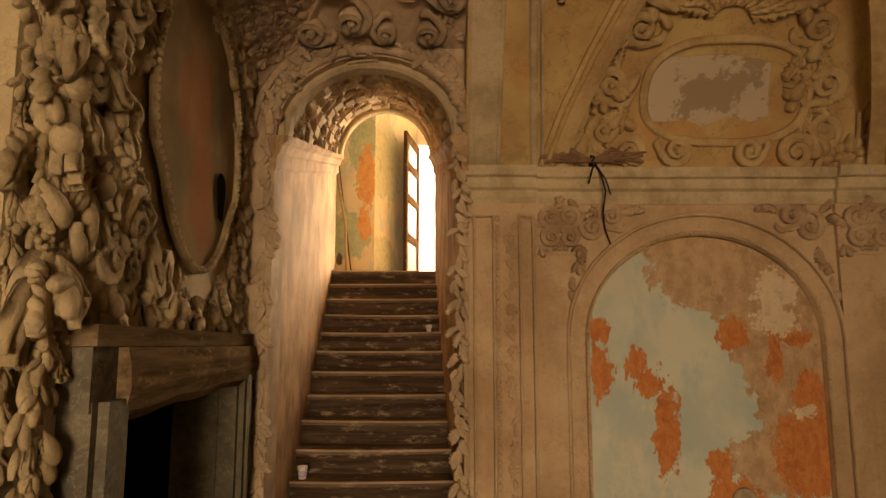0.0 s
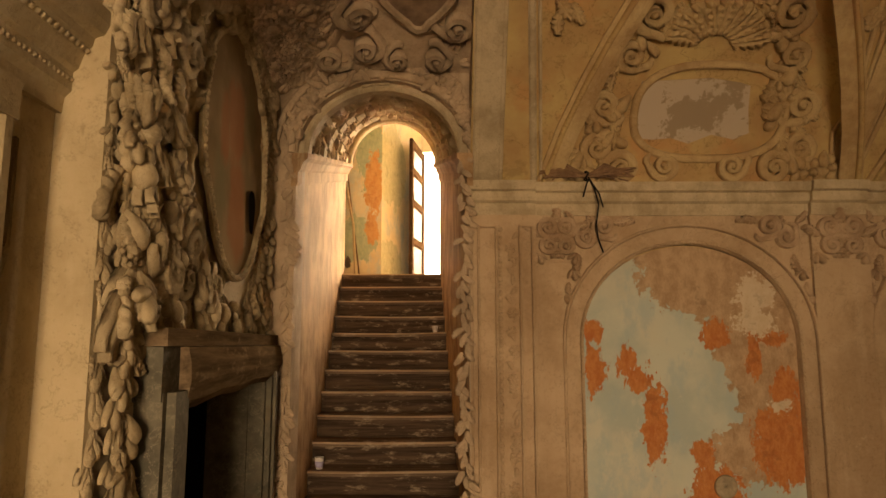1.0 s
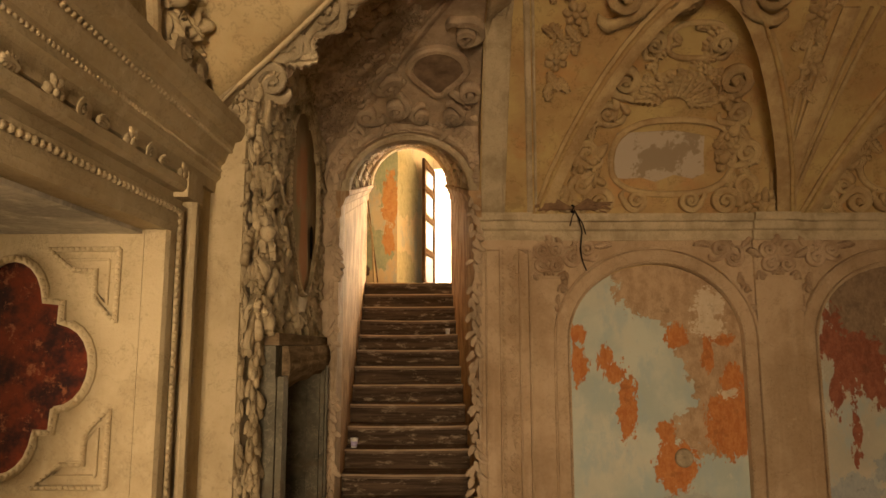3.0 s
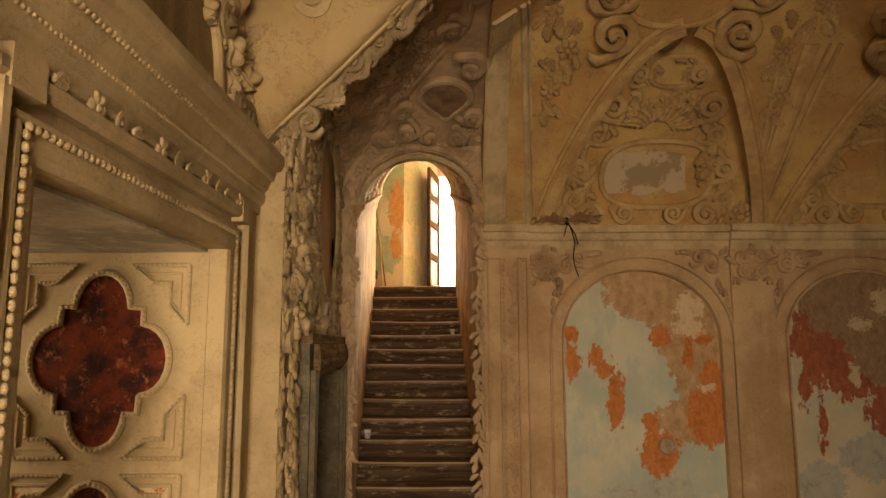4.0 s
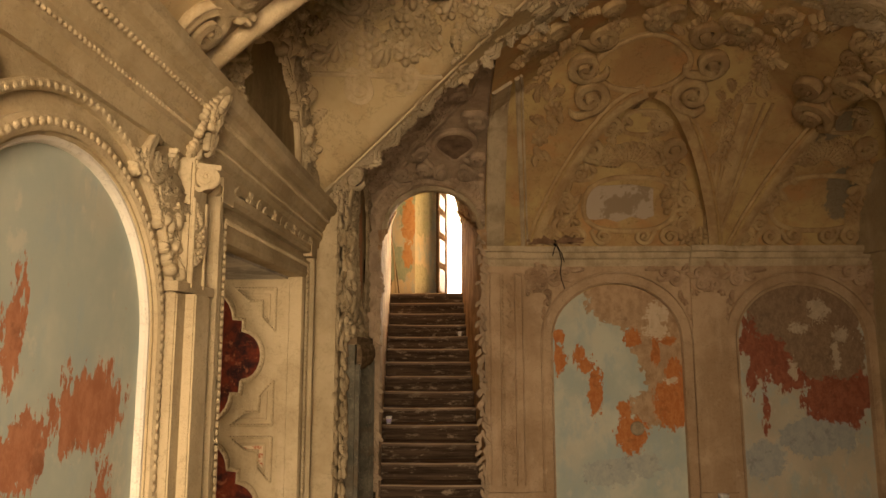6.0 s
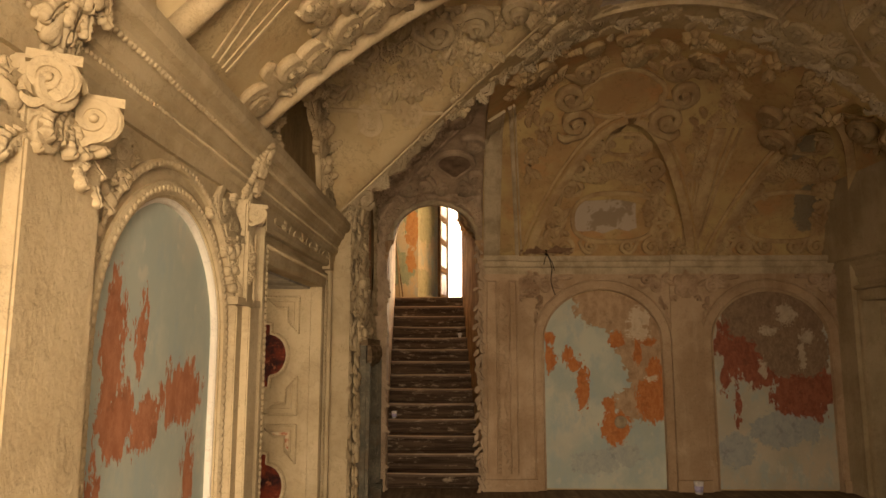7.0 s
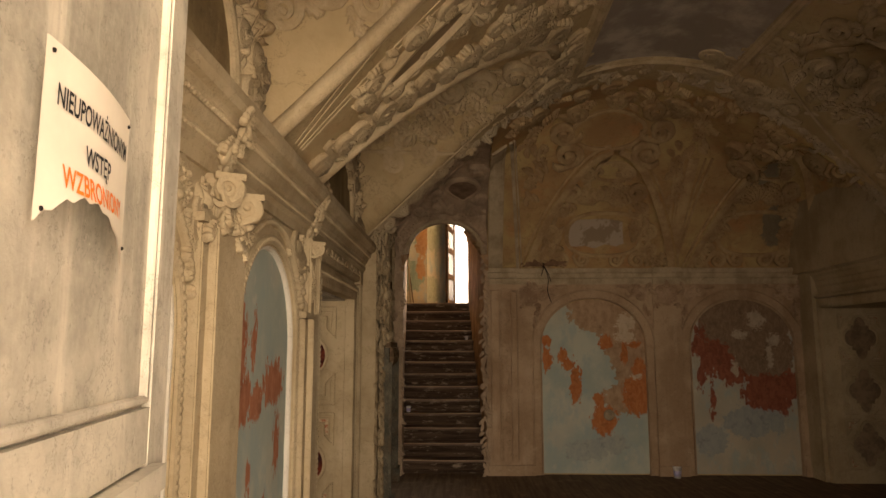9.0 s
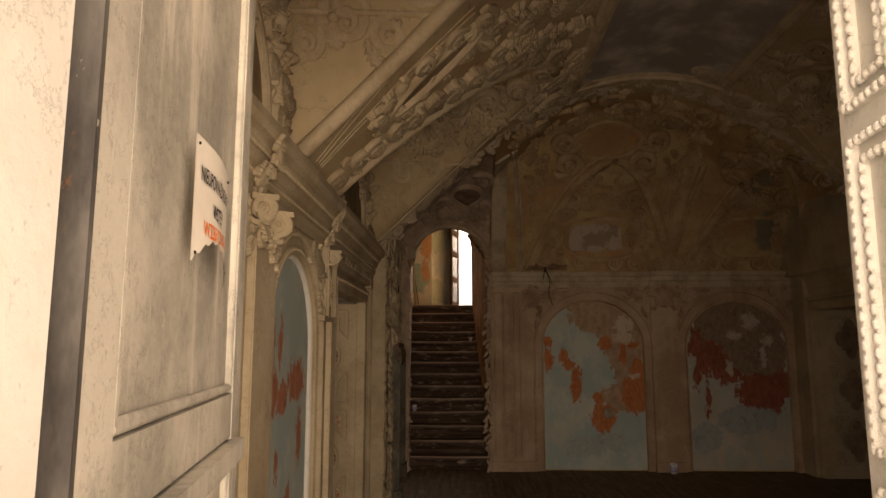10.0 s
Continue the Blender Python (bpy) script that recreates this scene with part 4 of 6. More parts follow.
# doorway frame in the west wall
door_frame = setting("door_frame", bmesh.new(), M_CREAM, "broad moulded stucco door frame with bead rows", "door frame")
for a, b, top, w, h in ((-0.40, 1.10, 2.10, 0.10, 0.03), (-0.49, 1.20, 2.19, 0.03, 0.04), (-0.55, 1.30, 2.27, 0.06, 0.055)):
    bm = bmesh.new()
    o = w / 2
    for p in (((WEST, a - o, 0), (WEST, a - o, top - 0.002)), ((WEST, b + o, 0), (WEST, b + o, top - 0.002)), ((WEST, a - w, top + o), (WEST, b + w, top + o))):
        strip(bm, p, w, h, (1, 0, 0))
    part("architrave", bm, M_CREAM, door_frame)
bm = bmesh.new()
beads(bm, [(WEST + 0.035, -0.475, 0.05), (WEST + 0.035, -0.475, 2.185), (WEST + 0.035, 1.185, 2.185), (WEST + 0.035, 1.185, 0.05)], 0.025, (1, 0, 0))
part("bead_row", bm, M_CREAM, door_frame)
bm = bmesh.new()
box(bm, WEST + 0.001, WEST + 0.048, -0.50, 1.28, 2.335, 2.357)
box(bm, WEST - 0.005, WEST + 0.060, -0.58, -0.44, 2.25, 2.357)
box(bm, WEST - 0.005, WEST + 0.060, 1.20, 1.36, 2.25, 2.357)
part("frieze", bm, M_CREAM, door_frame, bevel=0.008)
bm = bmesh.new()
prism(bm, [(1.30, 0.0), (1.46, 0.0), (1.46, 2.22), (1.40, 2.22), (1.40, 1.92), (1.30, 1.86)], 0, WEST - 0.001, WEST + 0.035)
part("ear", bm, M_CREAM, door_frame, bevel=0.006)
for k in range(11):
    put(door_frame, ("leaf", "rosette", "scroll")[k % 3], M_CREAM, (WEST + 0.05, -0.33 + k * 0.15, 2.335), (1, 0, -0.2), 90 if k % 3 == 0 else 0, 0.08, 0.45)
for k in range(24):
    put(door_frame, "leaf", M_CREAM, (WEST + 0.03, 1.37, 0.1 + k * 0.075), (1, 0, 0), rng.uniform(-25, 25), 0.075)
# the soffit board inside the doorway
bm = bmesh.new()
box(bm, WEST - 0.98, WEST - 0.07, -0.395, 1.095, 2.082, 2.098)
part("soffit_board", bm, M_PAINT, door_frame, "greyish boarded soffit with a dark gap")


kf = Nodes("flecked_red_field")
M_FLECK = kf.done(kf.mix(kf.step(kf.noise(26, 7, 0.75), 0.50, 0.56), (0.56, 0.46, 0.31), (0.36, 0.10, 0.05)), 0.85, kf.noise(40), 0.2, 0.003)


def quatrefoil(c, d, ru, rz, n=11):
    """A square with a round lobe on each side, ru by rz from its middle (c, d) to the tips."""
    b = 0.60
    s = 1 - b
    pts = []
    for q in range(4):
        ca, sa = math.cos(q * math.pi / 2), math.sin(q * math.pi / 2)
        for x, y in [(b, -s)] + [(b + s * math.cos(radians(t)), s * math.sin(radians(t))) for t in np.linspace(-90, 90, n)][1:-1] + [(b, s), (b, b - 0.02)]:
            pts.append((c + (x * ca - y * sa) * ru, d + (x * sa + y * ca) * rz))
    return pts


def reveal_panels(holder, to_world, normal, u0, u1, z0, z1, cells, field):
    """Cassettes of a door reveal: beaded quatrefoils with painted fields and angled corner panels."""
    um = (u0 + u1) / 2
    hw = (u1 - u0) / 2
    dz = (z1 - z0) / cells
    for k in range(cells):
        zc = z0 + dz * (k + 0.5)
        q = quatrefoil(um, zc, hw * 0.76, min(dz * 0.425, hw * 1.5))
        bm = bmesh.new()
        n = Vector(normal)
        top = [bm.verts.new(Vector(to_world(u, z)) + n * 0.004) for u, z in q]
        low = [bm.verts.new(Vector(to_world(u, z)) - n * 0.01) for u, z in q]
        f = bm.faces.new(top)
        f.normal_update()
        for i in range(len(q)):
            bm.faces.new((top[i], low[i], low[(i + 1) % len(q)], top[(i + 1) % len(q)]))
        bmesh.ops.triangulate(bm, faces=[f])
        part("medallion", bm, field, holder, "dark painted field")
        ring = [to_world(u, z) for u, z in q + q[:1]]
        bm = bmesh.new()
        strip(bm, ring, 0.030, 0.020, normal)
        part("medallion_frame", bm, M_CREAM, holder)
        bm = bmesh.new()
        beads(bm, [Vector(p) + n * 0.015 for p in ring], 0.020, normal)
        part("bead_row", bm, M_CREAM, holder)
        for su in (-1, 1):
            for sz in (-1, 1):
                e, g = um + su * hw * 0.93, zc + sz * dz * 0.46
                pts = [(e, g), (e - su * hw * 0.62, g), (e - su * hw * 0.40, g - sz * dz * 0.085), (e - su * hw * 0.20, g - sz * dz * 0.085), (e - su * hw * 0.20, g - sz * dz * 0.20), (e, g - sz * dz * 0.29)]
                bm = bmesh.new()
                strip(bm, [to_world(u, z) for u, z in pts + pts[:1]], 0.020, 0.016, normal)
                part("corner_frame", bm, M_CREAM, holder)
                bm = bmesh.new()
                beads(bm, [Vector(to_world(u, z)) + n * 0.012 for u, z in pts + pts[:1]], 0.017, normal)
                part("bead_row", bm, M_CREAM, holder)
                cu, cz = sum(p[0] for p in pts) / 6, sum(p[1] for p in pts) / 6
                inn = [(cu + (u - cu) * 0.62, cz + (z - cz) * 0.62) for u, z in pts]
                bm = bmesh.new()
                strip(bm, [to_world(u, z) for u, z in inn + inn[:1]], 0.012, 0.010, normal)
                part("corner_bead", bm, M_CREAM, holder)
                if (k + su + sz) % 2 == 0:
                    bm = bmesh.new()
                    sm = [(cu + (u - cu) * 0.5, cz + (z - cz) * 0.5) for u, z in pts]
                    vs = [bm.verts.new(Vector(to_world(u, z)) + n * 0.003) for u, z in sm]
                    ff = bm.faces.new(vs)
                    ff.normal_update()
                    bmesh.ops.triangulate(bm, faces=[ff])
                    part("corner_field", bm, M_FLECK, holder, "flecked red painted field")


panels_west = setting("reveal_panels", bmesh.new(), M_CREAM, "cream cassette panels with dark red quatrefoils", "wall panels")
reveal_panels(panels_west, lambda u, z: (u, 1.098, z), (0, -1, 0), WEST - 0.98, WEST - 0.12, 0.14, 2.06, 2, M_MEDAL)
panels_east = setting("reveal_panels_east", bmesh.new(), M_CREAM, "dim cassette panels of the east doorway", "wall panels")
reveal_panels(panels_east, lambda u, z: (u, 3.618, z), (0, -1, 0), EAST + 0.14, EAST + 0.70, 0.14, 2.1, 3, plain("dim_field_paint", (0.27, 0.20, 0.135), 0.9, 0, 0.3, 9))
panels_entry = setting("entrance_panels", bmesh.new(), M_WHITE, "beaded white panels with orange fields in the entrance reveal", "wall panels")
EN = Vector((-0.993, 0.115, 0))


def entry_at(u, z, out=0.0):
    return Vector((0.765 - 0.1157 * (SOUTH - u), u, z)) + EN * out


for u0, u1, wide in ((-4.16, -3.93, False), (-4.80, -4.26, True)):
    for z0, z1 in ((0.1, 0.55), (0.63, 1.33), (1.42, 2.15), (2.24, 2.68)):
        for inset, w, h in ((0.0, 0.03, 0.022), (0.05, 0.022, 0.014)):
            c = [(u0 + inset, z0 + inset), (u1 - inset, z0 + inset), (u1 - inset, z1 - inset), (u0 + inset, z1 - inset), (u0 + inset, z0 + inset)]
            bm = bmesh.new()
            strip(bm, [entry_at(u, z) for u, z in c], w, h, EN)
            part("panel_frame", bm, M_WHITE, panels_entry)
            bm = bmesh.new()
            beads(bm, [entry_at(u, z, h * 0.7) for u, z in c], 0.026, EN)
            part("bead_row", bm, M_WHITE, panels_entry)
        if wide:
            bm = bmesh.new()
            vs = [bm.verts.new(entry_at(u, z, 0.003)) for u, z in ((u0 + 0.09, z0 + 0.09), (u1 - 0.09, z0 + 0.09), (u1 - 0.09, z1 - 0.09), (u0 + 0.09, z1 - 0.09))]
            bm.faces.new(vs)
            part("orange_field", bm, plain("orange_field_paint", (0.50, 0.22, 0.09), 0.8, 0, 0.3, 8), panels_entry, "faded orange painted field")
bm = bmesh.new()
beads(bm, [entry_at(-4.21, 0.05, 0.002), entry_at(-4.21, 2.7, 0.002)], 0.03, EN)
part("bead_row", bm, M_WHITE, panels_entry)

# east side cornice and door frame
bm = bmesh.new()
loft(bm, [[(EAST - p, y, z) for p, z in CORNICE] for y in (SOUTH + 0.02, 3.75)])
cornice_east = setting("cornice_east", bm, M_CREAM, "heavy stucco cornice on the dim east wall", "cornice")
bm = bmesh.new()
for w, h, o in ((0.12, 0.05, 0.06), (0.05, 0.08, 0.15)):
    strip(bm, ((EAST, 3.62 + o, 0), (EAST, 3.62 + o, 2.15 + o)), w, h, (-1, 0, 0))
    strip(bm, ((EAST, 2.1 - o, 0), (EAST, 2.1 - o, 2.15 + o)), w, h, (-1, 0, 0))
    strip(bm, ((EAST, 2.0, 2.15 + o), (EAST, 3.75, 2.15 + o)), w, h, (-1, 0, 0))
part("door_architrave", bm, M_CREAM, wall_east)

# ---------------------------------------------------------------- encrusted overmantel
relief = setting("stucco_encrustation", bmesh.new(), M_SHELL, "dense grey stucco of leaves, buds and fruit", "stucco relief")
OC, OZ, OR_Y, OR_Z = 2.93, 2.58, 0.62, 0.60
WN = Vector((1, 0.062, 0)).normalized()


def far_at(y, z, out=0.0):
    return Vector((west_far(y), y, z)) + WN * out


BIG = ("pod", "pod", "husk", "husk", "tulip", "berries", "leaf", "rosette", "fruit")
for step, kinds, size, out, ya, yb, thick in (
    (0.095, ("leaf", "leaf", "tulip"), (0.17, 0.23), -0.010, 1.66, 3.9, 0.55),
    (0.078, BIG, (0.115, 0.165), 0.004, 1.68, 3.25, 0.80),
    (0.120, ("scroll", "leaf", "tulip", "husk"), (0.14, 0.18), 0.030, 1.72, 3.2, 0.75),
    (0.062, ("leaf", "pod", "rosette", "husk"), (0.08, 0.115), 0.004, 3.2, 3.9, 0.8),
):
    z = 0.02
    row = 0
    while z < 3.85:
        y = ya + (row % 2) * step / 2
        while y < yb:
            yy, zz = y + rng.uniform(-0.3, 0.3) * step, z + rng.uniform(-0.3, 0.3) * step
            inside = ((yy - OC) / (OR_Y + (0.20 if yy < OC else 0.13))) ** 2 + ((zz - OZ) / (OR_Z + 0.14)) ** 2 < 1
            if not inside and zz > 1.78:
                k = rng.choice(kinds)
                s = rng.uniform(*size) * (0.66 if k in ("berries", "rosette", "fruit") else 1)
                put(relief, k, M_SHELL, far_at(yy, zz, out + rng.uniform(0, 0.015)), WN + Vector((0, rng.uniform(-0.2, 0.2), rng.uniform(-0.2, 0.2))), rng.uniform(130, 230) if rng.random() < 0.7 else rng.uniform(0, 360), s, thick)
            y += step
        z += step * 0.87
        row += 1
# the near edge of the encrustation, hanging down beside the pier
for k in range(42):
    z = 0.03 + k * 0.092
    put(relief, rng.choice(("pod", "husk", "tulip", "leaf")), M_SHELL, far_at(1.70, z, -0.01), (1, -0.1, 0), rng.uniform(160, 200), rng.uniform(0.09, 0.12), 0.6)
    if z > 1.74:
        put(relief, rng.choice(("husk", "pod", "leaf")), M_SHELL, far_at(1.78, z + 0.04, 0.005), (1, 0, 0), rng.uniform(140, 220), rng.uniform(0.12, 0.16), 0.8)
for k in range(110):
    put(relief, rng.choice(("husk", "tulip", "pod", "leaf")), M_SHELL, far_at(rng.uniform(1.70, 1.84), rng.uniform(0.02, 1.76), rng.uniform(0, 0.015)), (1, rng.uniform(-0.2, 0.2), 0), rng.uniform(140, 220), rng.uniform(0.08, 0.12), 0.7)
for k in range(150):
    z = 0.03 + k * 0.0255
    put(relief, ("leaf", "pod", "husk", "tulip")[k % 4], M_SHELL, far_at(1.655 + rng.uniform(0, 0.03), z, -0.05), (1, -0.15, 0), rng.uniform(150, 210), rng.uniform(0.07, 0.10), 0.7)
# and the narrow strip between the fireplace and the stair arch
for k in range(40):
    put(relief, rng.choice(("leaf", "bud", "fruit")), M_SHELL, far_at(3.885, 0.05 + k * 0.046, 0.0), WN, rng.uniform(0, 360), rng.uniform(0.06, 0.09))

oval = setting("oval_painting", bmesh.new(), M_OVAL, "dark faded oval fresco with a torn hole", "wall painting")
bm = bmesh.new()
pts = []
for a in range(0, 360, 6):
    lobe = 1 + (0.10 if 20 < a < 150 else 0.0) - (0.05 if 205 < a < 335 else 0)
    pts.append(far_at(OC + OR_Y * lobe * math.cos(radians(a)) * (0.92 if 200 < a < 340 else 1), OZ + OR_Z * math.sin(radians(a)) * (1.05 if 30 < a < 120 else 1), 0.02))
f = bm.faces.new([bm.verts.new(p) for p in pts])
f.normal_update()
bmesh.ops.triangulate(bm, faces=[f])
part("canvas", bm, M_OVAL, oval)
bm = bmesh.new()
strip(bm, pts + pts[:1], 0.035, 0.022, WN)
part("oval_frame", bm, M_SHELL, oval)
bm = bmesh.new()
beads(bm, [p + WN * 0.02 for p in pts + pts[:1]], 0.026, WN)
part("bead_row", bm, M_SHELL, oval)
# flat face on the canvas; the hole's inner darkness is put into its colour
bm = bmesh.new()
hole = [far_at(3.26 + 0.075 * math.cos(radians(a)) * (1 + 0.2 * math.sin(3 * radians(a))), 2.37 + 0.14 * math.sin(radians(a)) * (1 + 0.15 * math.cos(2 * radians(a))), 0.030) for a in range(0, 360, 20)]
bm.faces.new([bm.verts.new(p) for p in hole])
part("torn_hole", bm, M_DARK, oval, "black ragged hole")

# fireplace
fire = tagged(thing("fireplace", (west_far(2.85), 2.85, 0), "", ""), "dark veined marble fireplace with a slumped mantel beam", "fireplace", "", "structure")


def slab(bm, y0, y1, z0, z1, out, back=0.03):
    vs = [far_at(y, z, o) for o in (-back, out) for y in (y0, y1) for z in (z0, z1)]
    v = [bm.verts.new(p) for p in vs]
    for f in ((0, 1, 3, 2), (4, 6, 7, 5), (0, 4, 5, 1), (2, 3, 7, 6), (0, 2, 6, 4), (1, 5, 7, 3)):
        bm.faces.new([v[i] for i in f])


for y0, y1, nm in ((1.90, 2.12, "jamb"), (3.58, 3.82, "jamb")):
    for a, b, out in ((0.0, 1.0, 0.07), (0.18, 0.82, 0.10), (0.40, 0.60, 0.115)):
        if (y0 > 3) or out != 0.115:
            bm = bmesh.new()
            slab(bm, y0 + (y1 - y0) * a, y0 + (y1 - y0) * b, 0, 1.50, out)
            under(nm if out == 0.07 else "jamb_moulding", bm, M_STONE, fire, bevel=0.008)
    bm = bmesh.new()
    slab(bm, y0 - 0.02, y1 + 0.02, 0, 0.16, 0.135)
    under("plinth", bm, M_STONE, fire, bevel=0.008)
bm = bmesh.new()
slab(bm, 1.87, 3.86, 1.655, 1.715, 0.085)
under("mantel_shelf", bm, M_TAN, fire, "dark stained mantel moulding", bevel=0.012)
bm = bmesh.new()
slab(bm, 1.885, 3.83, 1.472, 1.653, 0.068)
under("lintel", bm, M_STONE, fire, bevel=0.008)
bm = bmesh.new()
rings = []
for k in range(11):
    y = 2.06 + (3.88 - 2.06) * k / 10
    sag = 0.05 * (1 - k / 10) + 0.012 * math.sin(k * 1.7)
    rings.append([far_at(y, z + w, o) for o, z, w in ((-0.02, 1.46, -sag * 0.5), (0.075, 1.462, -sag * 0.6), (0.098 + 0.006 * math.sin(k), 1.49, -sag * 0.5), (0.112 + 0.004 * math.sin(1.3 * k), 1.545, -sag * 0.3), (0.108, 1.60, 0.0), (0.096, 1.652, 0), (-0.02, 1.652, 0))])
loft(bm, rings)
under("mantel_beam", bm, M_TAN, fire, "slumped brown mantel beam", bevel=0.006)
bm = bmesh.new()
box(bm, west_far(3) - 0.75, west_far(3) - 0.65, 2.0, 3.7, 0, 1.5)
under("fireback", bm, M_DARK, fire, "near-black fireback")
bm = bmesh.new()
prism(bm, [(west_far(fy1) - 0.02, fy1 - 0.012), (west_far(fy1) - 0.68, fy1 - 0.012), (west_far(fy1) - 0.68, fy1 - 0.002), (west_far(fy1) - 0.02, fy1 - 0.002)], 2, 0, 1.47)
under("cheek", bm, M_STONE, fire, "stained stone cheek")
# near-black sheet over the deeper part of the cheek
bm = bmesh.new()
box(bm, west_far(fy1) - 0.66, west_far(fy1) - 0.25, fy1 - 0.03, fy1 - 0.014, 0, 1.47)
under("near_black", bm, M_DARK, fire)

# ---------------------------------------------------------------- stair arch and its tympanum
arch_ring = setting("stair_arch", bmesh.new(), M_GREY, "grey moulded arch with a shell garland over the stair", "arch")
for g, w, h in ((0.035, 0.05, 0.035), (0.145, 0.05, 0.03)):
    pth = [(x, 3.948, z) for x, z in arch(-0.44, 0.56 + g, 2.90, 0.50 + g, 28)[::-1] if x < 0.10]
    bm = bmesh.new()
    strip(bm, pth, w, h, (0, -1, 0))
    part("archivolt", bm, M_GREY, arch_ring)
for k in range(40):
    a = 4 + k * 4.4
    put(arch_ring, rng.choice(("bud", "leaf", "rosette")), M_GREY, (-0.44 + 0.60 * math.cos(radians(a)), 3.93, 2.90 + 0.58 * math.sin(radians(a))), (0, -1, -0.25), rng.uniform(0, 360), 0.11)
for sgn, x in ((-1, -1.05), (1, 0.10)):
    for k in range(96):
        put(arch_ring, rng.choice(("leaf", "leaf", "bud")), M_GREY, (x - sgn * 0.008 + rng.uniform(-0.02, 0.02), 3.944, 0.05 + k * 0.030), (0, -1, 0), 180 + rng.uniform(-60, 60), rng.uniform(0.07, 0.10), 0.9)


def on_wall_or_cove(x, z):
    """A place on the wall over the stair, or on the cove above it."""
    if z < bay_z(x, 3.94):
        return Vector((x, 3.945, z)), Vector((0, -1, 0))
    y = 3.94
    while y > 2.2 and vault_z(x, y) < z:
        y -= 0.02
    return Vector((x, y, vault_z(x, y))), vault_n(x, y)


for k in range(420):
    x, z = rng.uniform(-1.02, 0.08), rng.uniform(2.95, 3.86)
    if math.hypot((x + 0.44) / 0.78, (z - 2.90) / 0.72) < 1 or math.hypot((x + 0.2) / 0.30, (z - 3.72) / 0.20) < 1:
        continue
    p, n = on_wall_or_cove(x, z)
    put(arch_ring, rng.choice(("leaf", "leaf", "pod", "rosette", "husk")), M_GREY, p - n * 0.004, n, rng.uniform(0, 360), rng.uniform(0.08, 0.13), 1.6)
# encrusted side of the bay's cell, denser towards the wall
for k in range(520):
    x, y = -1.05 + 0.75 * rng.random() ** 1.5, rng.uniform(1.75, 3.85)
    if bay_z(x, y) > 3.30 + 0.66 * math.sin(math.pi / 2 * (x + 1.10) / 1.3) - 0.001:
        put(arch_ring, rng.choice(("pod", "husk", "leaf", "berries", "rosette")), M_GREY, Vector((x, y, bay_z(x, y))), vault_n(x, y), rng.uniform(0, 360), rng.uniform(0.09, 0.14), 0.9)
for x, y, sz, k in ((-0.52, 2.75, 0.24, 1), (-0.12, 2.55, 0.24, -1), (-0.30, 2.15, 0.22, 1), (-0.75, 2.2, 0.22, -1), (0.0, 2.15, 0.18, 1)):
    put(arch_ring, "scroll" if k > 0 else "scroll_back", M_GREY, (x, y, bay_z(x, y)), vault_n(x, y), 35 * k, sz)
# oblique moulding in the groin of the cell
pth = []
for i in range(22):
    x = -0.98 + 1.10 * i / 21
    y = 3.93
    while y > 1.9 and bay_z(x, y) < 3.30 + 0.66 * math.sin(math.pi / 2 * min(1, (x + 1.10) / 1.3)) - 0.002:
        y -= 0.01
    pth.append((x, y, bay_z(x, y)))
for w, h in ((0.10, 0.03), (0.03, 0.05)):
    bm = bmesh.new()
    strip(bm, pth, w, h, (0.35, -0.5, -0.8))
    part("groin_moulding", bm, M_GREY, arch_ring)
for x, z, sz, k, spin in ((-0.62, 3.66, 0.25, 1, 10), (-0.50, 3.54, 0.20, -1, 150), (-0.36, 3.50, 0.16, 1, 200), (-0.06, 3.50, 0.18, -1, 160), (0.05, 3.60, 0.20, 1, -70), (-0.45, 3.84, 0.20, 1, 60), (0.05, 3.84, 0.22, -1, 30), (-0.78, 3.50, 0.18, -1, 40)):
    p, n = on_wall_or_cove(x, z)
    put(arch_ring, "scroll" if k > 0 else "scroll_back", M_GREY, p, n, spin, sz, 1.8)
p0, n0 = on_wall_or_cove(-0.19, 3.71)
ax = (Vector((1, 0, 0)) - n0 * n0.x).normalized()
ay = n0.cross(ax)
ay = ay if ay.z > 0 else -ay


def shield_at(k, out):
    pts = []
    for a in range(0, 360, 12):
        u, v = math.cos(radians(a)), math.sin(radians(a))
        w = 0.20 * u * (1 if v > -0.1 else 1 - 0.45 * abs(v)) * k
        pts.append(p0 + ax * w + ay * (0.20 * v * (1.15 if v < -0.9 else 1)) * k + n0 * out)
    return pts


bm = bmesh.new()
loft(bm, [shield_at(1.0, 0.0), shield_at(1.0, 0.05), shield_at(0.9, 0.07)])
part("shield", bm, M_SHIELD, arch_ring, "dark brown painted shield")
bm = bmesh.new()
ring = shield_at(1.06, 0.03)
strip(bm, ring + ring[:1], 0.06, 0.05, n0)
part("shield_frame", bm, M_GREY, arch_ring)

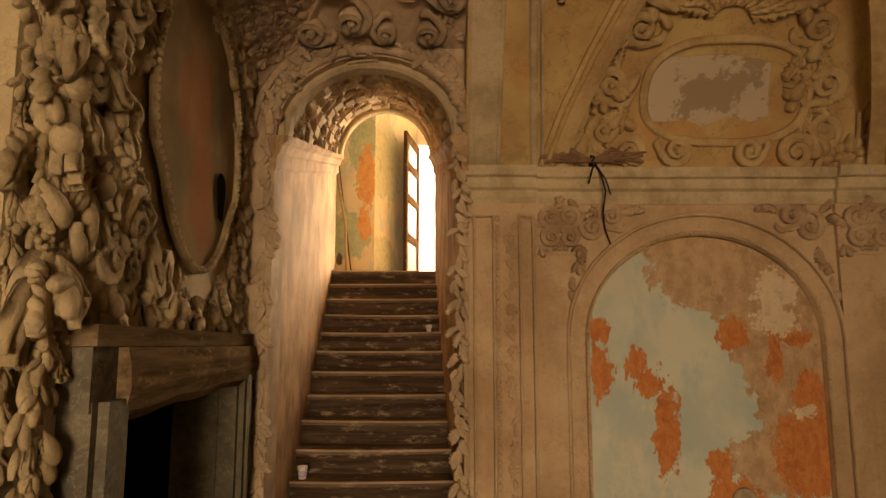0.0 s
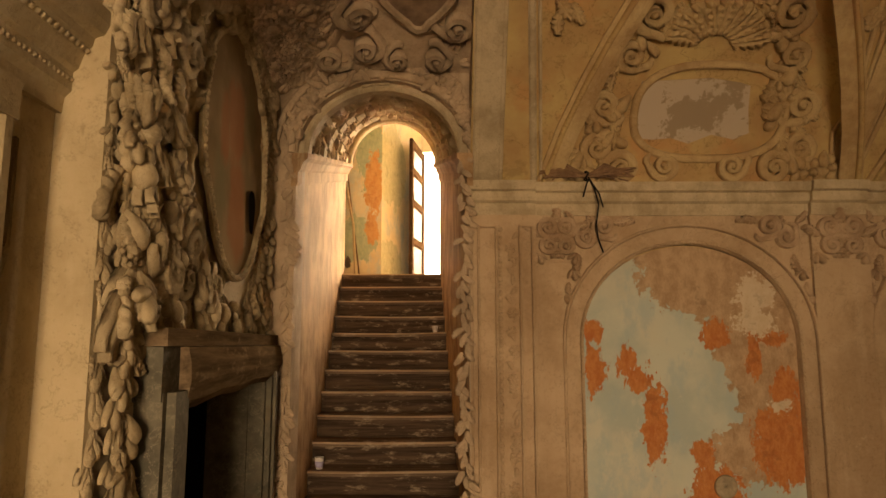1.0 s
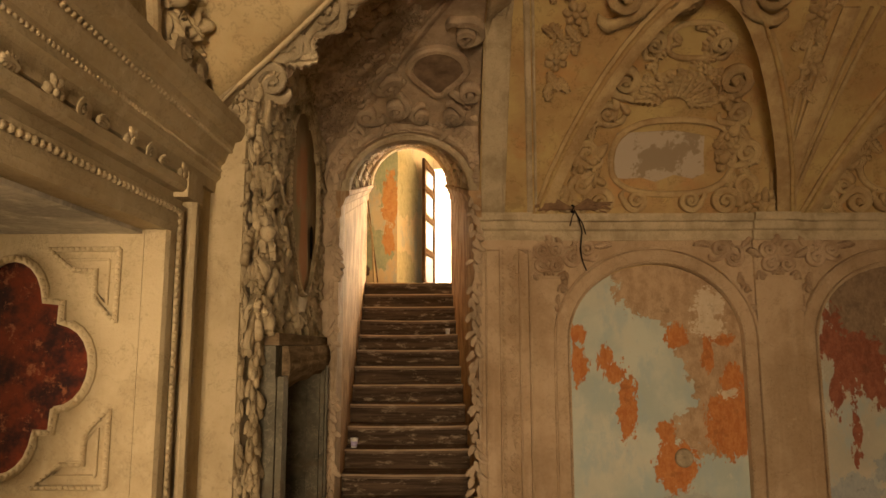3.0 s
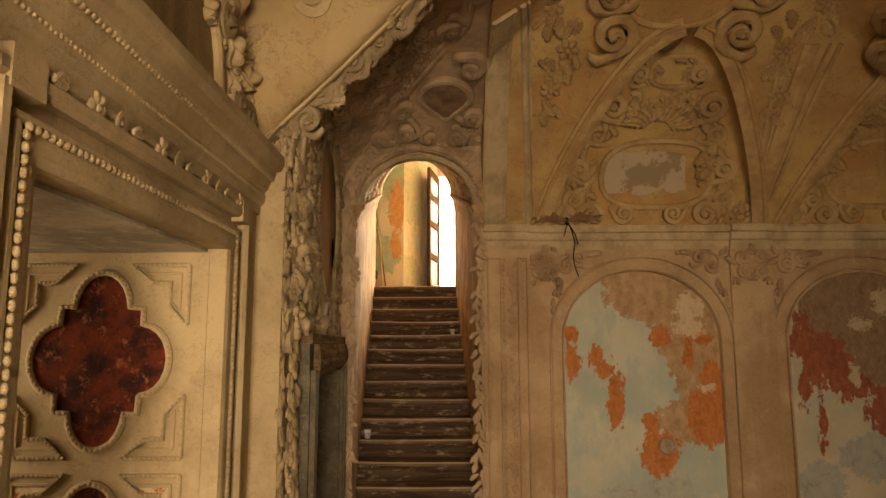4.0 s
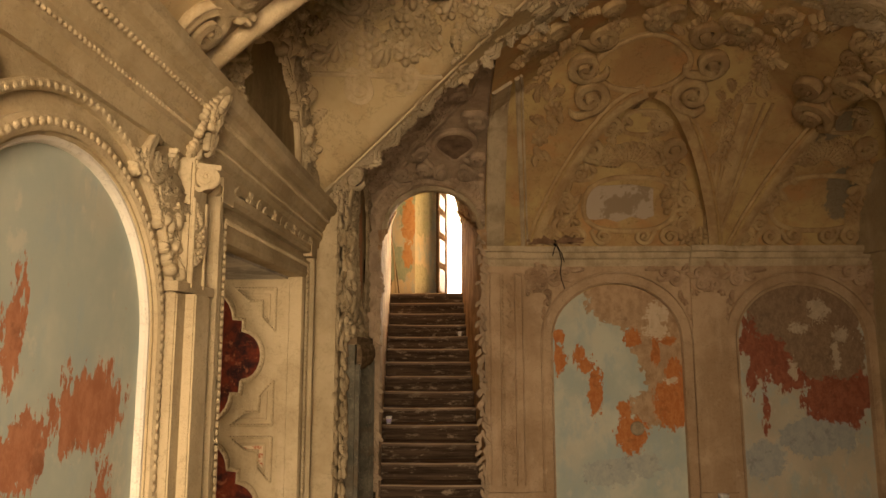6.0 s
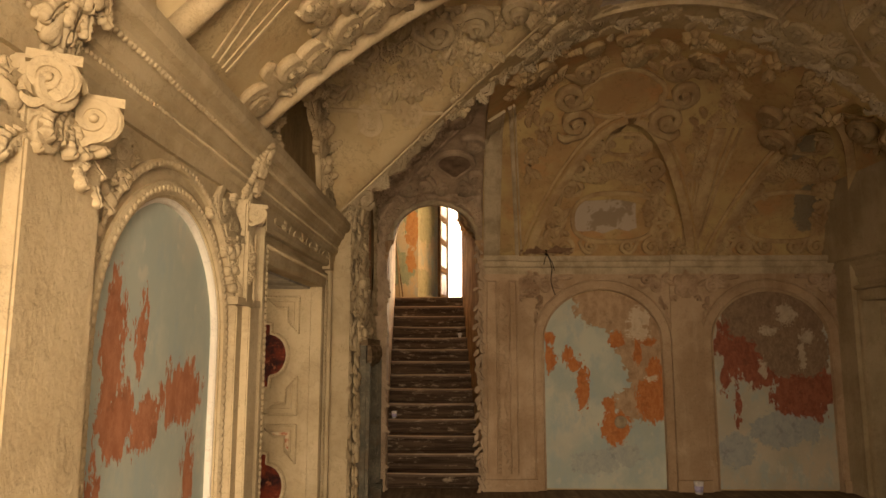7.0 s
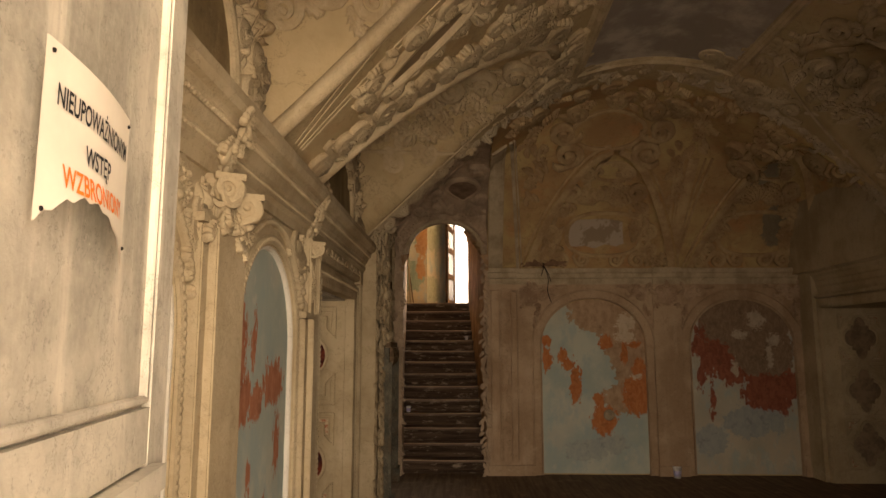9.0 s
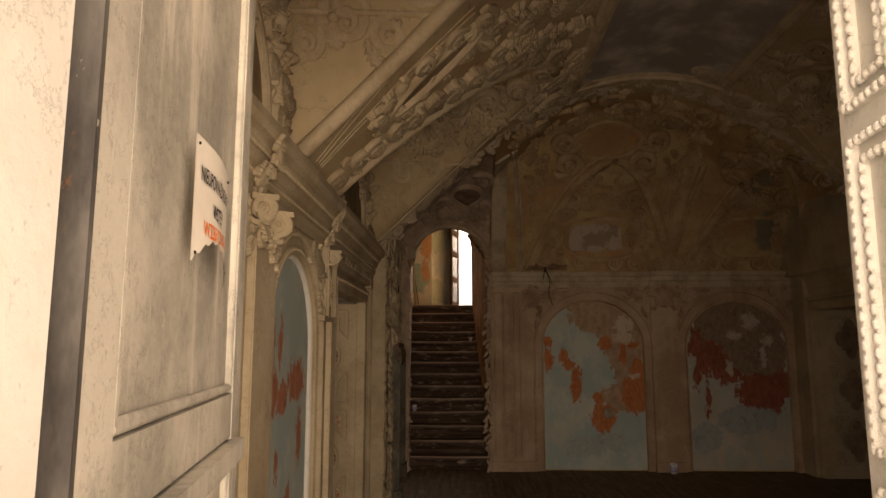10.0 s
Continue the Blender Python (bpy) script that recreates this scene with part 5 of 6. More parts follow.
# coffer blocks and shells lining the stair arch
for j in range(3):
    y = 4.12 + j * 0.34
    c, s, h, r = station(y)
    for k in range(11):
        a = 12 + k * 15.6
        n = Vector((-math.cos(radians(a)), 0, -math.sin(radians(a))))
        p = Vector((c + h * math.cos(radians(a)), y, s + r * math.sin(radians(a))))
        if k % 2 == j % 2:
            put(passage_vault, "rosette", M_STUCCO, p, n, 0, 0.13)
        else:
            put(passage_vault, "fruit", M_STUCCO, p, n, 0, 0.10)
        put(passage_vault, "leaf", M_STUCCO, p + Vector((0, 0.14, 0)), n, rng.uniform(0, 360), 0.13)
for j in range(13):
    y = 4.06 + j * 0.285
    c, s, h, r = station(y)
    for k in range(17):
        a = 4 + k * 10.75
        n = Vector((-math.cos(radians(a)), 0, -math.sin(radians(a))))
        p = Vector((c + h * math.cos(radians(a)), y, s + r * math.sin(radians(a))))
        if (k // 2 + j) % 4 == 0:
            tx = Vector((-math.sin(radians(a)), 0, math.cos(radians(a))))
            bm = bmesh.new()
            lo = [bm.verts.new(p + tx * u * 0.055 + Vector((0, v * 0.07, 0)) - n * 0.005) for u, v in ((-1, -1), (1, -1), (1, 1), (-1, 1))]
            hi = [bm.verts.new(p + tx * u * 0.045 + Vector((0, v * 0.06, 0)) + n * 0.045) for u, v in ((-1, -1), (1, -1), (1, 1), (-1, 1))]
            bm.faces.new(hi)
            for q in range(4):
                bm.faces.new((lo[q], lo[(q + 1) % 4], hi[(q + 1) % 4], hi[q]))
            bmesh.ops.recalc_face_normals(bm, faces=bm.faces[:])
            part("block", bm, M_STUCCO, passage_vault)
        else:
            for w in range(2):
                put(passage_vault, rng.choice(("leaf", "bud", "berries", "leaf")), M_GREY, p + Vector((0, rng.uniform(-0.1, 0.1), 0)), n, rng.uniform(0, 360), rng.uniform(0.10, 0.14), 0.9)
for y in (4.02, 7.9):
    c, s, h, r = station(y)
    bm = bmesh.new()
    loft(bm, [[(x, yy, z) for x, z in arch(c, h - i, s - 0.0, r - i, 18)] + [(x, yy, z) for x, z in arch(c, h + 0.03, s, r + 0.03, 18)[::-1]] for yy, i in ((y, 0.04), (y + 0.02, 0.06), (y + 0.12, 0.06), (y + 0.14, 0.04))])
    part("rib", bm, M_STUCCO, passage_vault)

# ---------------------------------------------------------------- far wall details
NF = NORTH - 0.06


def run_x(bm, prof, x0, x1):
    loft(bm, [[(x, NF - p, z) for p, z in prof] for x in (x0, x1)])


cornice_north = setting("cornice_north", bmesh.new(), M_BACK, "long moulded cornice across the far wall", "cornice")
PROF_N = [(-0.06, 2.50), (0.012, 2.50), (0.02, 2.53), (0.02, 2.575), (0.045, 2.59), (0.05, 2.61), (0.05, 2.645), (0.075, 2.655), (0.085, 2.69), (0.085, 2.712), (-0.06, 2.72)]
bm = bmesh.new()
run_x(bm, PROF_N, 0.56, EAST)
part("moulding", bm, M_STUCCO, cornice_north)
for x0, x1 in ((0.13, 0.56), (2.36, 2.72)):
    bm = bmesh.new()
    run_x(bm, [(p + 0.035 if p > 0 else p, z + (0.004 if z > 2.6 else 0.0)) for p, z in PROF_N], x0, x1)
    part("cornice_break", bm, M_STUCCO, cornice_north)
# plain pilaster strips
frames = ((0.15, 0.56, 0.045), (0.56, 0.74, 0.02), (2.36, 2.73, 0.03), (4.24, 4.40, 0.02))
for i, (x0, x1, h) in enumerate(frames):
    bm = bmesh.new()
    box(bm, x0, x1, NF - h, NF + 0.001, 0.0, 2.50)
    pl = part("pilaster_strip", bm, M_BACK, wall_north, bevel=0.005)
    if i == 0:
        for xa, xb in ((0.185, 0.30), (0.455, 0.535)):
            bm = bmesh.new()
            for p in (((xa, 0.2), (xa, 2.42)), ((xb, 0.2), (xb, 2.42)), ((xa, 2.42), (xb, 2.42))):
                strip(bm, [(x, NF - h, z) for x, z in p], 0.018, 0.034, (0, -1, 0))
            part("fillet", bm, M_BACK, pl)
        bm = bmesh.new()
        beads(bm, [(0.325, NF - h, 0.2), (0.325, NF - h, 2.42)], 0.032, (0, -1, 0))
        part("bead_row", bm, M_BACK, pl)
        for k in range(36):
            put(pl, rng.choice(("rosette", "leaf", "leaf")), M_BACK, (0.405 + rng.uniform(-0.015, 0.015), NF - h - 0.001, 0.24 + k * 0.06), (0, -1, 0), rng.choice((35, -35, 0)), 0.062)
    bm = bmesh.new()
    box(bm, x0 - 0.015, x1 + 0.015, NF - h - 0.03, NF + 0.001, 0.0, 0.13)
    part("plinth", bm, M_BACK, wall_north, bevel=0.006)
for c, half in ((1.55, 0.69), (3.52, 0.68)):
    for g, w, h in ((0.012, 0.018, 0.030), (0.068, 0.085, 0.016), (0.125, 0.022, 0.034)):
        pth = [(c + half + g, NF, 0.02)] + [(x, NF, z) for x, z in arch(c, half + g, 1.69, 0.62 + g, 24)] + [(c - half - g, NF, 0.02)]
        bm = bmesh.new()
        strip(bm, pth, w, h, (0, -1, 0))
        part("archivolt", bm, M_BACK, wall_north)
        if g < 0.05:
            bm = bmesh.new()
            beads(bm, [(p[0], p[1] - 0.024, p[2]) for p in pth], 0.022, (0, -1, 0))
            part("bead_row", bm, M_BACK, wall_north)
# knob of bare plaster left in the first painting
bm = lathe_bm([(0.075, 0.0), (0.07, 0.012), (0.05, 0.016), (0.035, 0.004), (0.01, 0.0)], 14)
kn = part("hole_ring", bm, plain("bare_plaster", (0.36, 0.29, 0.2), 0.9), wall_north, "ring of bare grey plaster", True)
kn.matrix_basis = Matrix.Translation((1.735, NORTH - 0.035, 0.77)) @ Matrix.Rotation(radians(90), 4, "X")

M_BLOOM = plaster("far_wall_stucco", (0.54, 0.40, 0.275), (0.32, 0.21, 0.13), (0.64, 0.51, 0.38), 2.4)


def capital(xm, half, out):
    """A low-relief capital: paired scrolls about a mask-like shell, husks that fall beside the arch."""
    def fix(kind, dx, z, spin, size, flat=1.6):
        put(wall_north, kind, M_BLOOM, (xm + dx, NF - out, z), (0, -1, 0), spin, size, flat)

    for sgn in (-1, 1):
        a, b = ("scroll", "scroll_back") if sgn > 0 else ("scroll_back", "scroll")
        fix(a, sgn * half * 0.52, 2.42, sgn * 10, 0.13)
        fix(b, sgn * half * 0.48, 2.30, sgn * -160, 0.12)
        fix("leaf", sgn * half * 0.80, 2.36, sgn * -60, 0.12)
        fix("leaf", sgn * half * 0.25, 2.46, sgn * 35, 0.10)
        fix("husk", sgn * half * 0.92, 2.25, 180 - sgn * 20, 0.10)
        fix("rosette", sgn * half * 0.15, 2.25, 0, 0.07)
    for k in range(5):
        fix("leaf", 0.0, 2.33, -70 + 35 * k, 0.12, 1.2)
    bm = bmesh.new()
    box(bm, xm - half - 0.01, xm + half + 0.01, NF - out - 0.014, NF - out + 0.004, 2.188, 2.206)
    part("neck_band", bm, M_BACK, wall_north)


for xm, half, out in ((0.70, 0.14, 0.022), (2.545, 0.17, 0.032), (4.32, 0.08, 0.022)):
    capital(xm, half, out)
# sprays in the corners over the arches
for c, half in ((1.55, 0.69), (3.52, 0.68)):
    for sgn in (-1, 1):
        a, b = ("scroll", "scroll_back") if sgn > 0 else ("scroll_back", "scroll")
        for dx, z, kind, spin, size in ((0.56, 2.42, a, -15, 0.15), (0.66, 2.34, b, 120, 0.14), (0.48, 2.455, "leaf", 80, 0.12), (0.42, 2.47, "leaf", 95, 0.09), (0.70, 2.24, "leaf", 190, 0.12), (0.745, 2.15, "husk", 175, 0.10), (0.775, 2.06, "leaf", 180, 0.09), (0.79, 1.98, "bud", 180, 0.07), (0.62, 2.46, "rosette", 0, 0.08), (0.73, 2.45, "leaf", -40, 0.10)):
            put(wall_north, kind, M_BLOOM, (c + sgn * dx, NF, z), (0, -1, 0), sgn * spin, size, 1.6)

# ---------------------------------------------------------------- lunettes and cove of the far bay
relief_far = setting("lunette_relief", bmesh.new(), M_VAULT, "worn ochre stucco relief on lunettes and cove", "stucco relief")
LUNM = plaster("lunette_stucco", (0.55, 0.41, 0.225), (0.38, 0.25, 0.13), (0.64, 0.51, 0.32), 2.0)
for (c, half, crown) in BACK_LUN:
    # groin mouldings
    left, right = [], []
    for i in range(20):
        u = -0.995 + 1.99 * i / 19
        x = c + u * half
        z = lun(c, half, crown, x)
        y = NORTH - groin_y(z)
        if y < NORTH - 0.01:
            (left if u < 0 else right).append((x, y, z - 0.005))
    left.insert(0, (c - half * 0.99, NORTH - 0.012, CORN + 0.03))
    right.append((c + half * 0.99, NORTH - 0.012, CORN + 0.03))
    for pth in (left, right[::-1]):
        if len(pth) > 2:
            bm = bmesh.new()
            strip(bm, pth, 0.15, 0.030, (0, -0.75, -0.66))
            part("groin_rib", bm, LUNM, relief_far)
            bm = bmesh.new()
            sgn = 1 if pth[0][0] > c else -1
            strip(bm, [(p[0] + sgn * 0.035, p[1] - 0.02, p[2] - 0.012) for p in pth], 0.03, 0.035, (0, -0.75, -0.66))
            part("groin_fillet", bm, M_VAULT_FAR, relief_far)
    def on_lun(kind, dx, z, spin, size, flat=1.7):
        p, n = lun_at(c + dx * half, z, 0.004)
        put(relief_far, kind, LUNM, p, n, spin, size, flat)

    # roses and leaves that hang at both sides of the cartouche
    for sgn in (-1, 1):
        for k in range(34):
            v = rng.random()
            z = 2.80 + 0.80 * v
            edge = min(0.90, 0.96 - 0.50 * v)
            u = rng.uniform(0.56 - 0.16 * v, edge)
            on_lun(rng.choice(("leaf", "leaf", "rosette", "husk", "pod")), sgn * u, z, rng.uniform(120, 240), rng.uniform(0.12, 0.18), 1.5)
        for z, u, sz, spin in ((2.86, 0.50, 0.22, 100), (2.98, 0.68, 0.20, 30), (3.22, 0.66, 0.22, -20), (3.48, 0.52, 0.20, -40), (3.68, 0.44, 0.26, -10), (3.88, 0.26, 0.18, 40)):
            on_lun("scroll" if sgn > 0 else "scroll_back", sgn * u, z, sgn * spin, sz, 1.3)
        on_lun("scroll_back" if sgn > 0 else "scroll", sgn * 0.22, 2.82, sgn * 90, 0.18)
    # shell of leaves over the cartouche, small oval above it
    for k in range(11):
        a = -75 + 15 * k
        on_lun("leaf", 0.10 * math.sin(radians(a)), 3.53 + 0.05 * math.cos(radians(a)), -a, 0.24, 1.4)
    for cz, ru, rz, w in ((3.17, 0.50, 0.27, 0.05), (3.88, 0.21, 0.085, 0.035)):
        bm = bmesh.new()
        ring = [(c + 0.06 + ru * math.copysign(abs(math.cos(radians(a))) ** 0.75, math.cos(radians(a))), cz + rz * math.copysign(abs(math.sin(radians(a))) ** 0.75, math.sin(radians(a)))) for a in range(0, 361, 10)]
        strip(bm, [lun_at(x, z, 0.002)[0] for x, z in ring], w, 0.035, lun_at(c, cz)[1])
        part("cartouche_frame", bm, LUNM, relief_far)
    for sgn in (-1, 1):
        for k in range(16):
            v = rng.random()
            z = 3.55 + 0.38 * v
            on_lun(rng.choice(("leaf", "leaf", "rosette")), sgn * rng.uniform(0.10, 0.46 - 0.28 * v), z, rng.uniform(0, 360), rng.uniform(0.08, 0.12))

# bare patch in the first lunette
kp = Nodes("bare_lunette_patch")
cp = kp.mix(kp.blobs(0, [(1.32, 3.22, 0.14, 0.18), (1.52, 3.31, 0.27, 0.07), (1.90, 3.10, 0.12, 0.10), (1.3, 3.06, 0.12, 0.09), (1.62, 3.03, 0.16, 0.05), (1.96, 3.25, 0.04, 0.08)], 0.0, 0.02, kp.noise(16, 9, 0.75), 1.3), (0.34, 0.265, 0.185), (0.50, 0.42, 0.33))
M_PATCH = kp.done(cp, 0.9, kp.noise(30), 0.4, 0.004)
bm = bmesh.new()
edge = [(1.24, 3.03), (1.23, 3.20), (1.25, 3.355), (1.45, 3.36), (1.70, 3.37), (1.90, 3.345), (1.96, 3.33), (1.975, 3.20), (2.0, 3.06), (1.90, 3.02), (1.75, 3.05), (1.60, 2.995), (1.48, 3.03), (1.36, 3.02)]
top, low = [bm.verts.new(lun_at(x, z, 0.008)[0]) for x, z in edge], [bm.verts.new(lun_at(x, z, -0.03)[0]) for x, z in edge]
f = bm.faces.new(top)
f.normal_update()
for i in range(len(edge)):
    bm.faces.new((top[i], low[i], low[(i + 1) % len(edge)], top[(i + 1) % len(edge)]))
bmesh.ops.triangulate(bm, faces=[f])
part("bare_patch", bm, M_PATCH, relief_far, "whitish bare plaster patch")

# vertical rib beside the stair bay, and fields of the cove
for x0, x1, w in ((0.245, 0.225, 0.19), (0.17, 0.16, 0.04), (0.335, 0.30, 0.03), (0.56, 0.36, 0.045), (0.61, 0.40, 0.02)):
    bm = bmesh.new()
    pth = [(x0, NORTH - 0.025, 2.73)]
    for i in range(16):
        y = NORTH - 0.03 - i * 0.115
        x = x0 + (x1 - x0) * i / 15
        pth.append((x, y, vault_z(x, y)))
    strip(bm, pth, w, 0.03, lambda q: vault_n(q.x, q.y))
    part("cove_rib", bm, M_STUCCO, relief_far)
for xc in (2.62,):
    for dx, w in ((-0.16, 0.03), (-0.10, 0.02), (0.0, 0.12), (0.10, 0.02), (0.16, 0.03)):
        bm = bmesh.new()
        pth = [(xc + dx * 0.35, NORTH - 0.015, 2.73)]
        for i in range(12):
            y = NORTH - 0.02 - i * 0.11
            x = xc + dx * (0.35 + i / 11)
            pth.append((x, y, vault_z(x, y)))
        strip(bm, pth, w, 0.025, lambda q: vault_n(q.x, q.y))
        part("spandrel_rib", bm, LUNM, relief_far)


def cove_at(x, y):
    return Vector((x, y, vault_z(x, y))), vault_n(x, y)


def on_cove(kind, x, y, spin, size, flat=1.4):
    p, n = cove_at(x, y)
    put(relief_far, kind, LUNM, p + n * 0.002, n, spin, size, flat)


# great scrolls round a smooth cartouche over each lunette, flower sprays between them
for c, cy in ((1.52, 2.52), (3.55, 2.45)):
    bm = bmesh.new()
    ring = [cove_at(c + 0.42 * math.copysign(abs(math.cos(radians(a))) ** 0.8, math.cos(radians(a))), cy + 0.24 * math.sin(radians(a)) - (0.09 * max(0.0, 1 - abs(a - 270) / 40)))[0] for a in range(0, 361, 10)]
    strip(bm, ring, 0.05, 0.035, lambda q: vault_n(q.x, q.y))
    part("cartouche_frame", bm, LUNM, relief_far)
    for dx, dy, sz, k, spin in ((-0.40, 0.28, 0.34, 1, 0), (-0.55, 0.02, 0.30, -1, 40), (-0.42, -0.30, 0.28, 1, 120), (0.46, 0.26, 0.34, -1, 0), (0.62, 0.0, 0.30, 1, -40), (0.44, -0.32, 0.28, -1, -120), (0.0, 0.42, 0.22, 1, 90)):
        on_cove("scroll" if k > 0 else "scroll_back", c + dx, cy + dy, spin, sz)
for x, y in ((0.62, 2.62), (0.76, 2.92), (0.66, 3.18), (2.50, 3.22), (2.42, 2.92), (2.60, 2.62), (2.55, 2.3), (0.70, 2.30), (1.2, 2.1), (1.9, 2.08), (3.1, 2.1), (4.05, 2.7)):
    on_cove("rosette", x, y, rng.uniform(0, 60), 0.15, 1.3)
    for k in range(7):
        a = radians(k * 51 + rng.uniform(-15, 15))
        on_cove("leaf", x + 0.06 * math.cos(a), y + 0.13 * math.sin(a), rng.uniform(-50, 50) + (180 if math.sin(a) > 0 else 0), rng.uniform(0.13, 0.17), 1.2)
for k in range(70):
    on_cove(rng.choice(("leaf", "leaf", "rosette", "scroll")), rng.uniform(0.35, 4.1), rng.uniform(1.58, 2.25), rng.uniform(0, 360), rng.uniform(0.13, 0.22))

# ---------------------------------------------------------------- cross arch garland and the near vault
GARLAND_N = lambda q: Vector((0.3 * (MIDX - q.x), -0.75, -0.9)).normalized()
festoon(cross_arch, M_STUCCO, [arch_at(x, 0.11, 0.032) for x in ARCH_X], GARLAND_N, 0.15, ("leaf", "leaf", "leaf", "rosette", "scroll", "scroll_back"), 0.17, 0.35)
festoon(cross_arch, M_GREY, [arch_at(x, 0.24, 0.0) for x in ARCH_X], GARLAND_N, 0.12, ("leaf", "rosette", "berries", "scroll"), 0.3, 0.3)
relief_near = setting("vault_relief", bmesh.new(), M_STUCCO, "rich cream stucco scrolls and ribs on the vault", "stucco relief")
# paler than M_VAULT: shade between the pieces is put into this colour difference
VN = plaster("vault_stucco", (0.60, 0.49, 0.315), (0.44, 0.34, 0.205), (0.68, 0.58, 0.41), 2.0)
for c, half, crown in SIDE_LUN:
    for side in (-1, 1):
        groin = []
        for i in range(25):
            u = -0.9995 * math.cos(math.pi * i / 24)
            y = c + u * half
            z = side_lun(c, half, crown, y)
            x = MIDX + side * groin_x(z)
            groin.append((x, y, z - 0.01))
        part("groin_rib", mould([p for p in groin if p[1] < c + 0.1] if c > 0 else groin, 0.048, 12), VN, relief_near, smooth=True)
        bm = bmesh.new()
        strip(bm, [(p[0] - side * 0.10, c + (p[1] - c) * 1.07, vault_z(p[0] - side * 0.10, c + (p[1] - c) * 1.07)) for p in groin], 0.03, 0.016, lambda q: vault_n(q.x, q.y))
        part("groin_fillet", bm, VN, relief_near)
    for k in range(60):
        u = rng.choice((-1, 1, 1)) * rng.uniform(0.30, 0.90)
        y = c + u * half
        xg = MIDX - groin_x(side_lun(c, half, crown, y))
        x = rng.uniform(WEST + 0.04, max(WEST + 0.05, xg - 0.12))
        put(relief_near, rng.choice(("leaf", "leaf", "scroll", "scroll_back", "rosette")), VN, (x, y, vault_z(x, y)), vault_n(x, y), rng.uniform(0, 360), rng.uniform(0.13, 0.21), 0.7)
    for u in (0.22, 0.80):
        y = c + u * half
        xg = MIDX - groin_x(side_lun(c, half, crown, y))
        bm = bmesh.new()
        strip(bm, [(WEST + 0.03 + (xg - 0.05 - WEST) * i / 8, y + 0.02 * i / 8, vault_z(WEST + 0.03 + (xg - 0.06 - WEST) * i / 8, y + 0.02 * i / 8)) for i in range(9)], 0.035, 0.025, lambda q: vault_n(q.x, q.y))
        part("field_rib", bm, VN, relief_near)
    # tympanum on the west wall: frame of foliage round a dark painted field
    mz = 0.62 * (crown - CORN)
    bm = bmesh.new()
    ring = [(WEST + 0.002, c + 0.62 * math.cos(radians(a)), CORN + 0.06 + 0.62 * math.sin(radians(a))) for a in range(0, 181, 9)]
    prism(bm, [(p[1], p[2]) for p in ring], 0, WEST, WEST + 0.006)
    part("lunette_field", bm, plaster("olive_lunette_paint", (0.33, 0.25, 0.135), (0.20, 0.145, 0.08), (0.42, 0.33, 0.19)), relief_near, "brown painted field of the lunette")
    bm = bmesh.new()
    strip(bm, ring, 0.06, 0.04, (1, 0, 0))
    part("lunette_frame", bm, VN, relief_near)
    for k in range(110):
        a = rng.uniform(0, math.pi)
        r = rng.uniform(0.68, 1.12)
        y, z = c + r * math.cos(a), CORN + 0.05 + r * 0.95 * math.sin(a)
        if z < side_lun(c, half, crown, y) - 0.02:
            put(relief_near, rng.choice(("leaf", "leaf", "husk", "scroll")), VN, (WEST, y, z), (1, 0, -0.1), rng.uniform(0, 360), rng.uniform(0.14, 0.2), 1.5)
def on_vault(kind, x, y, spin, size, flat=1.0):
    n = vault_n(x, y)
    put(relief_near, kind, VN, Vector((x, y, vault_z(x, y))) + n * 0.002, n, spin, size, flat)


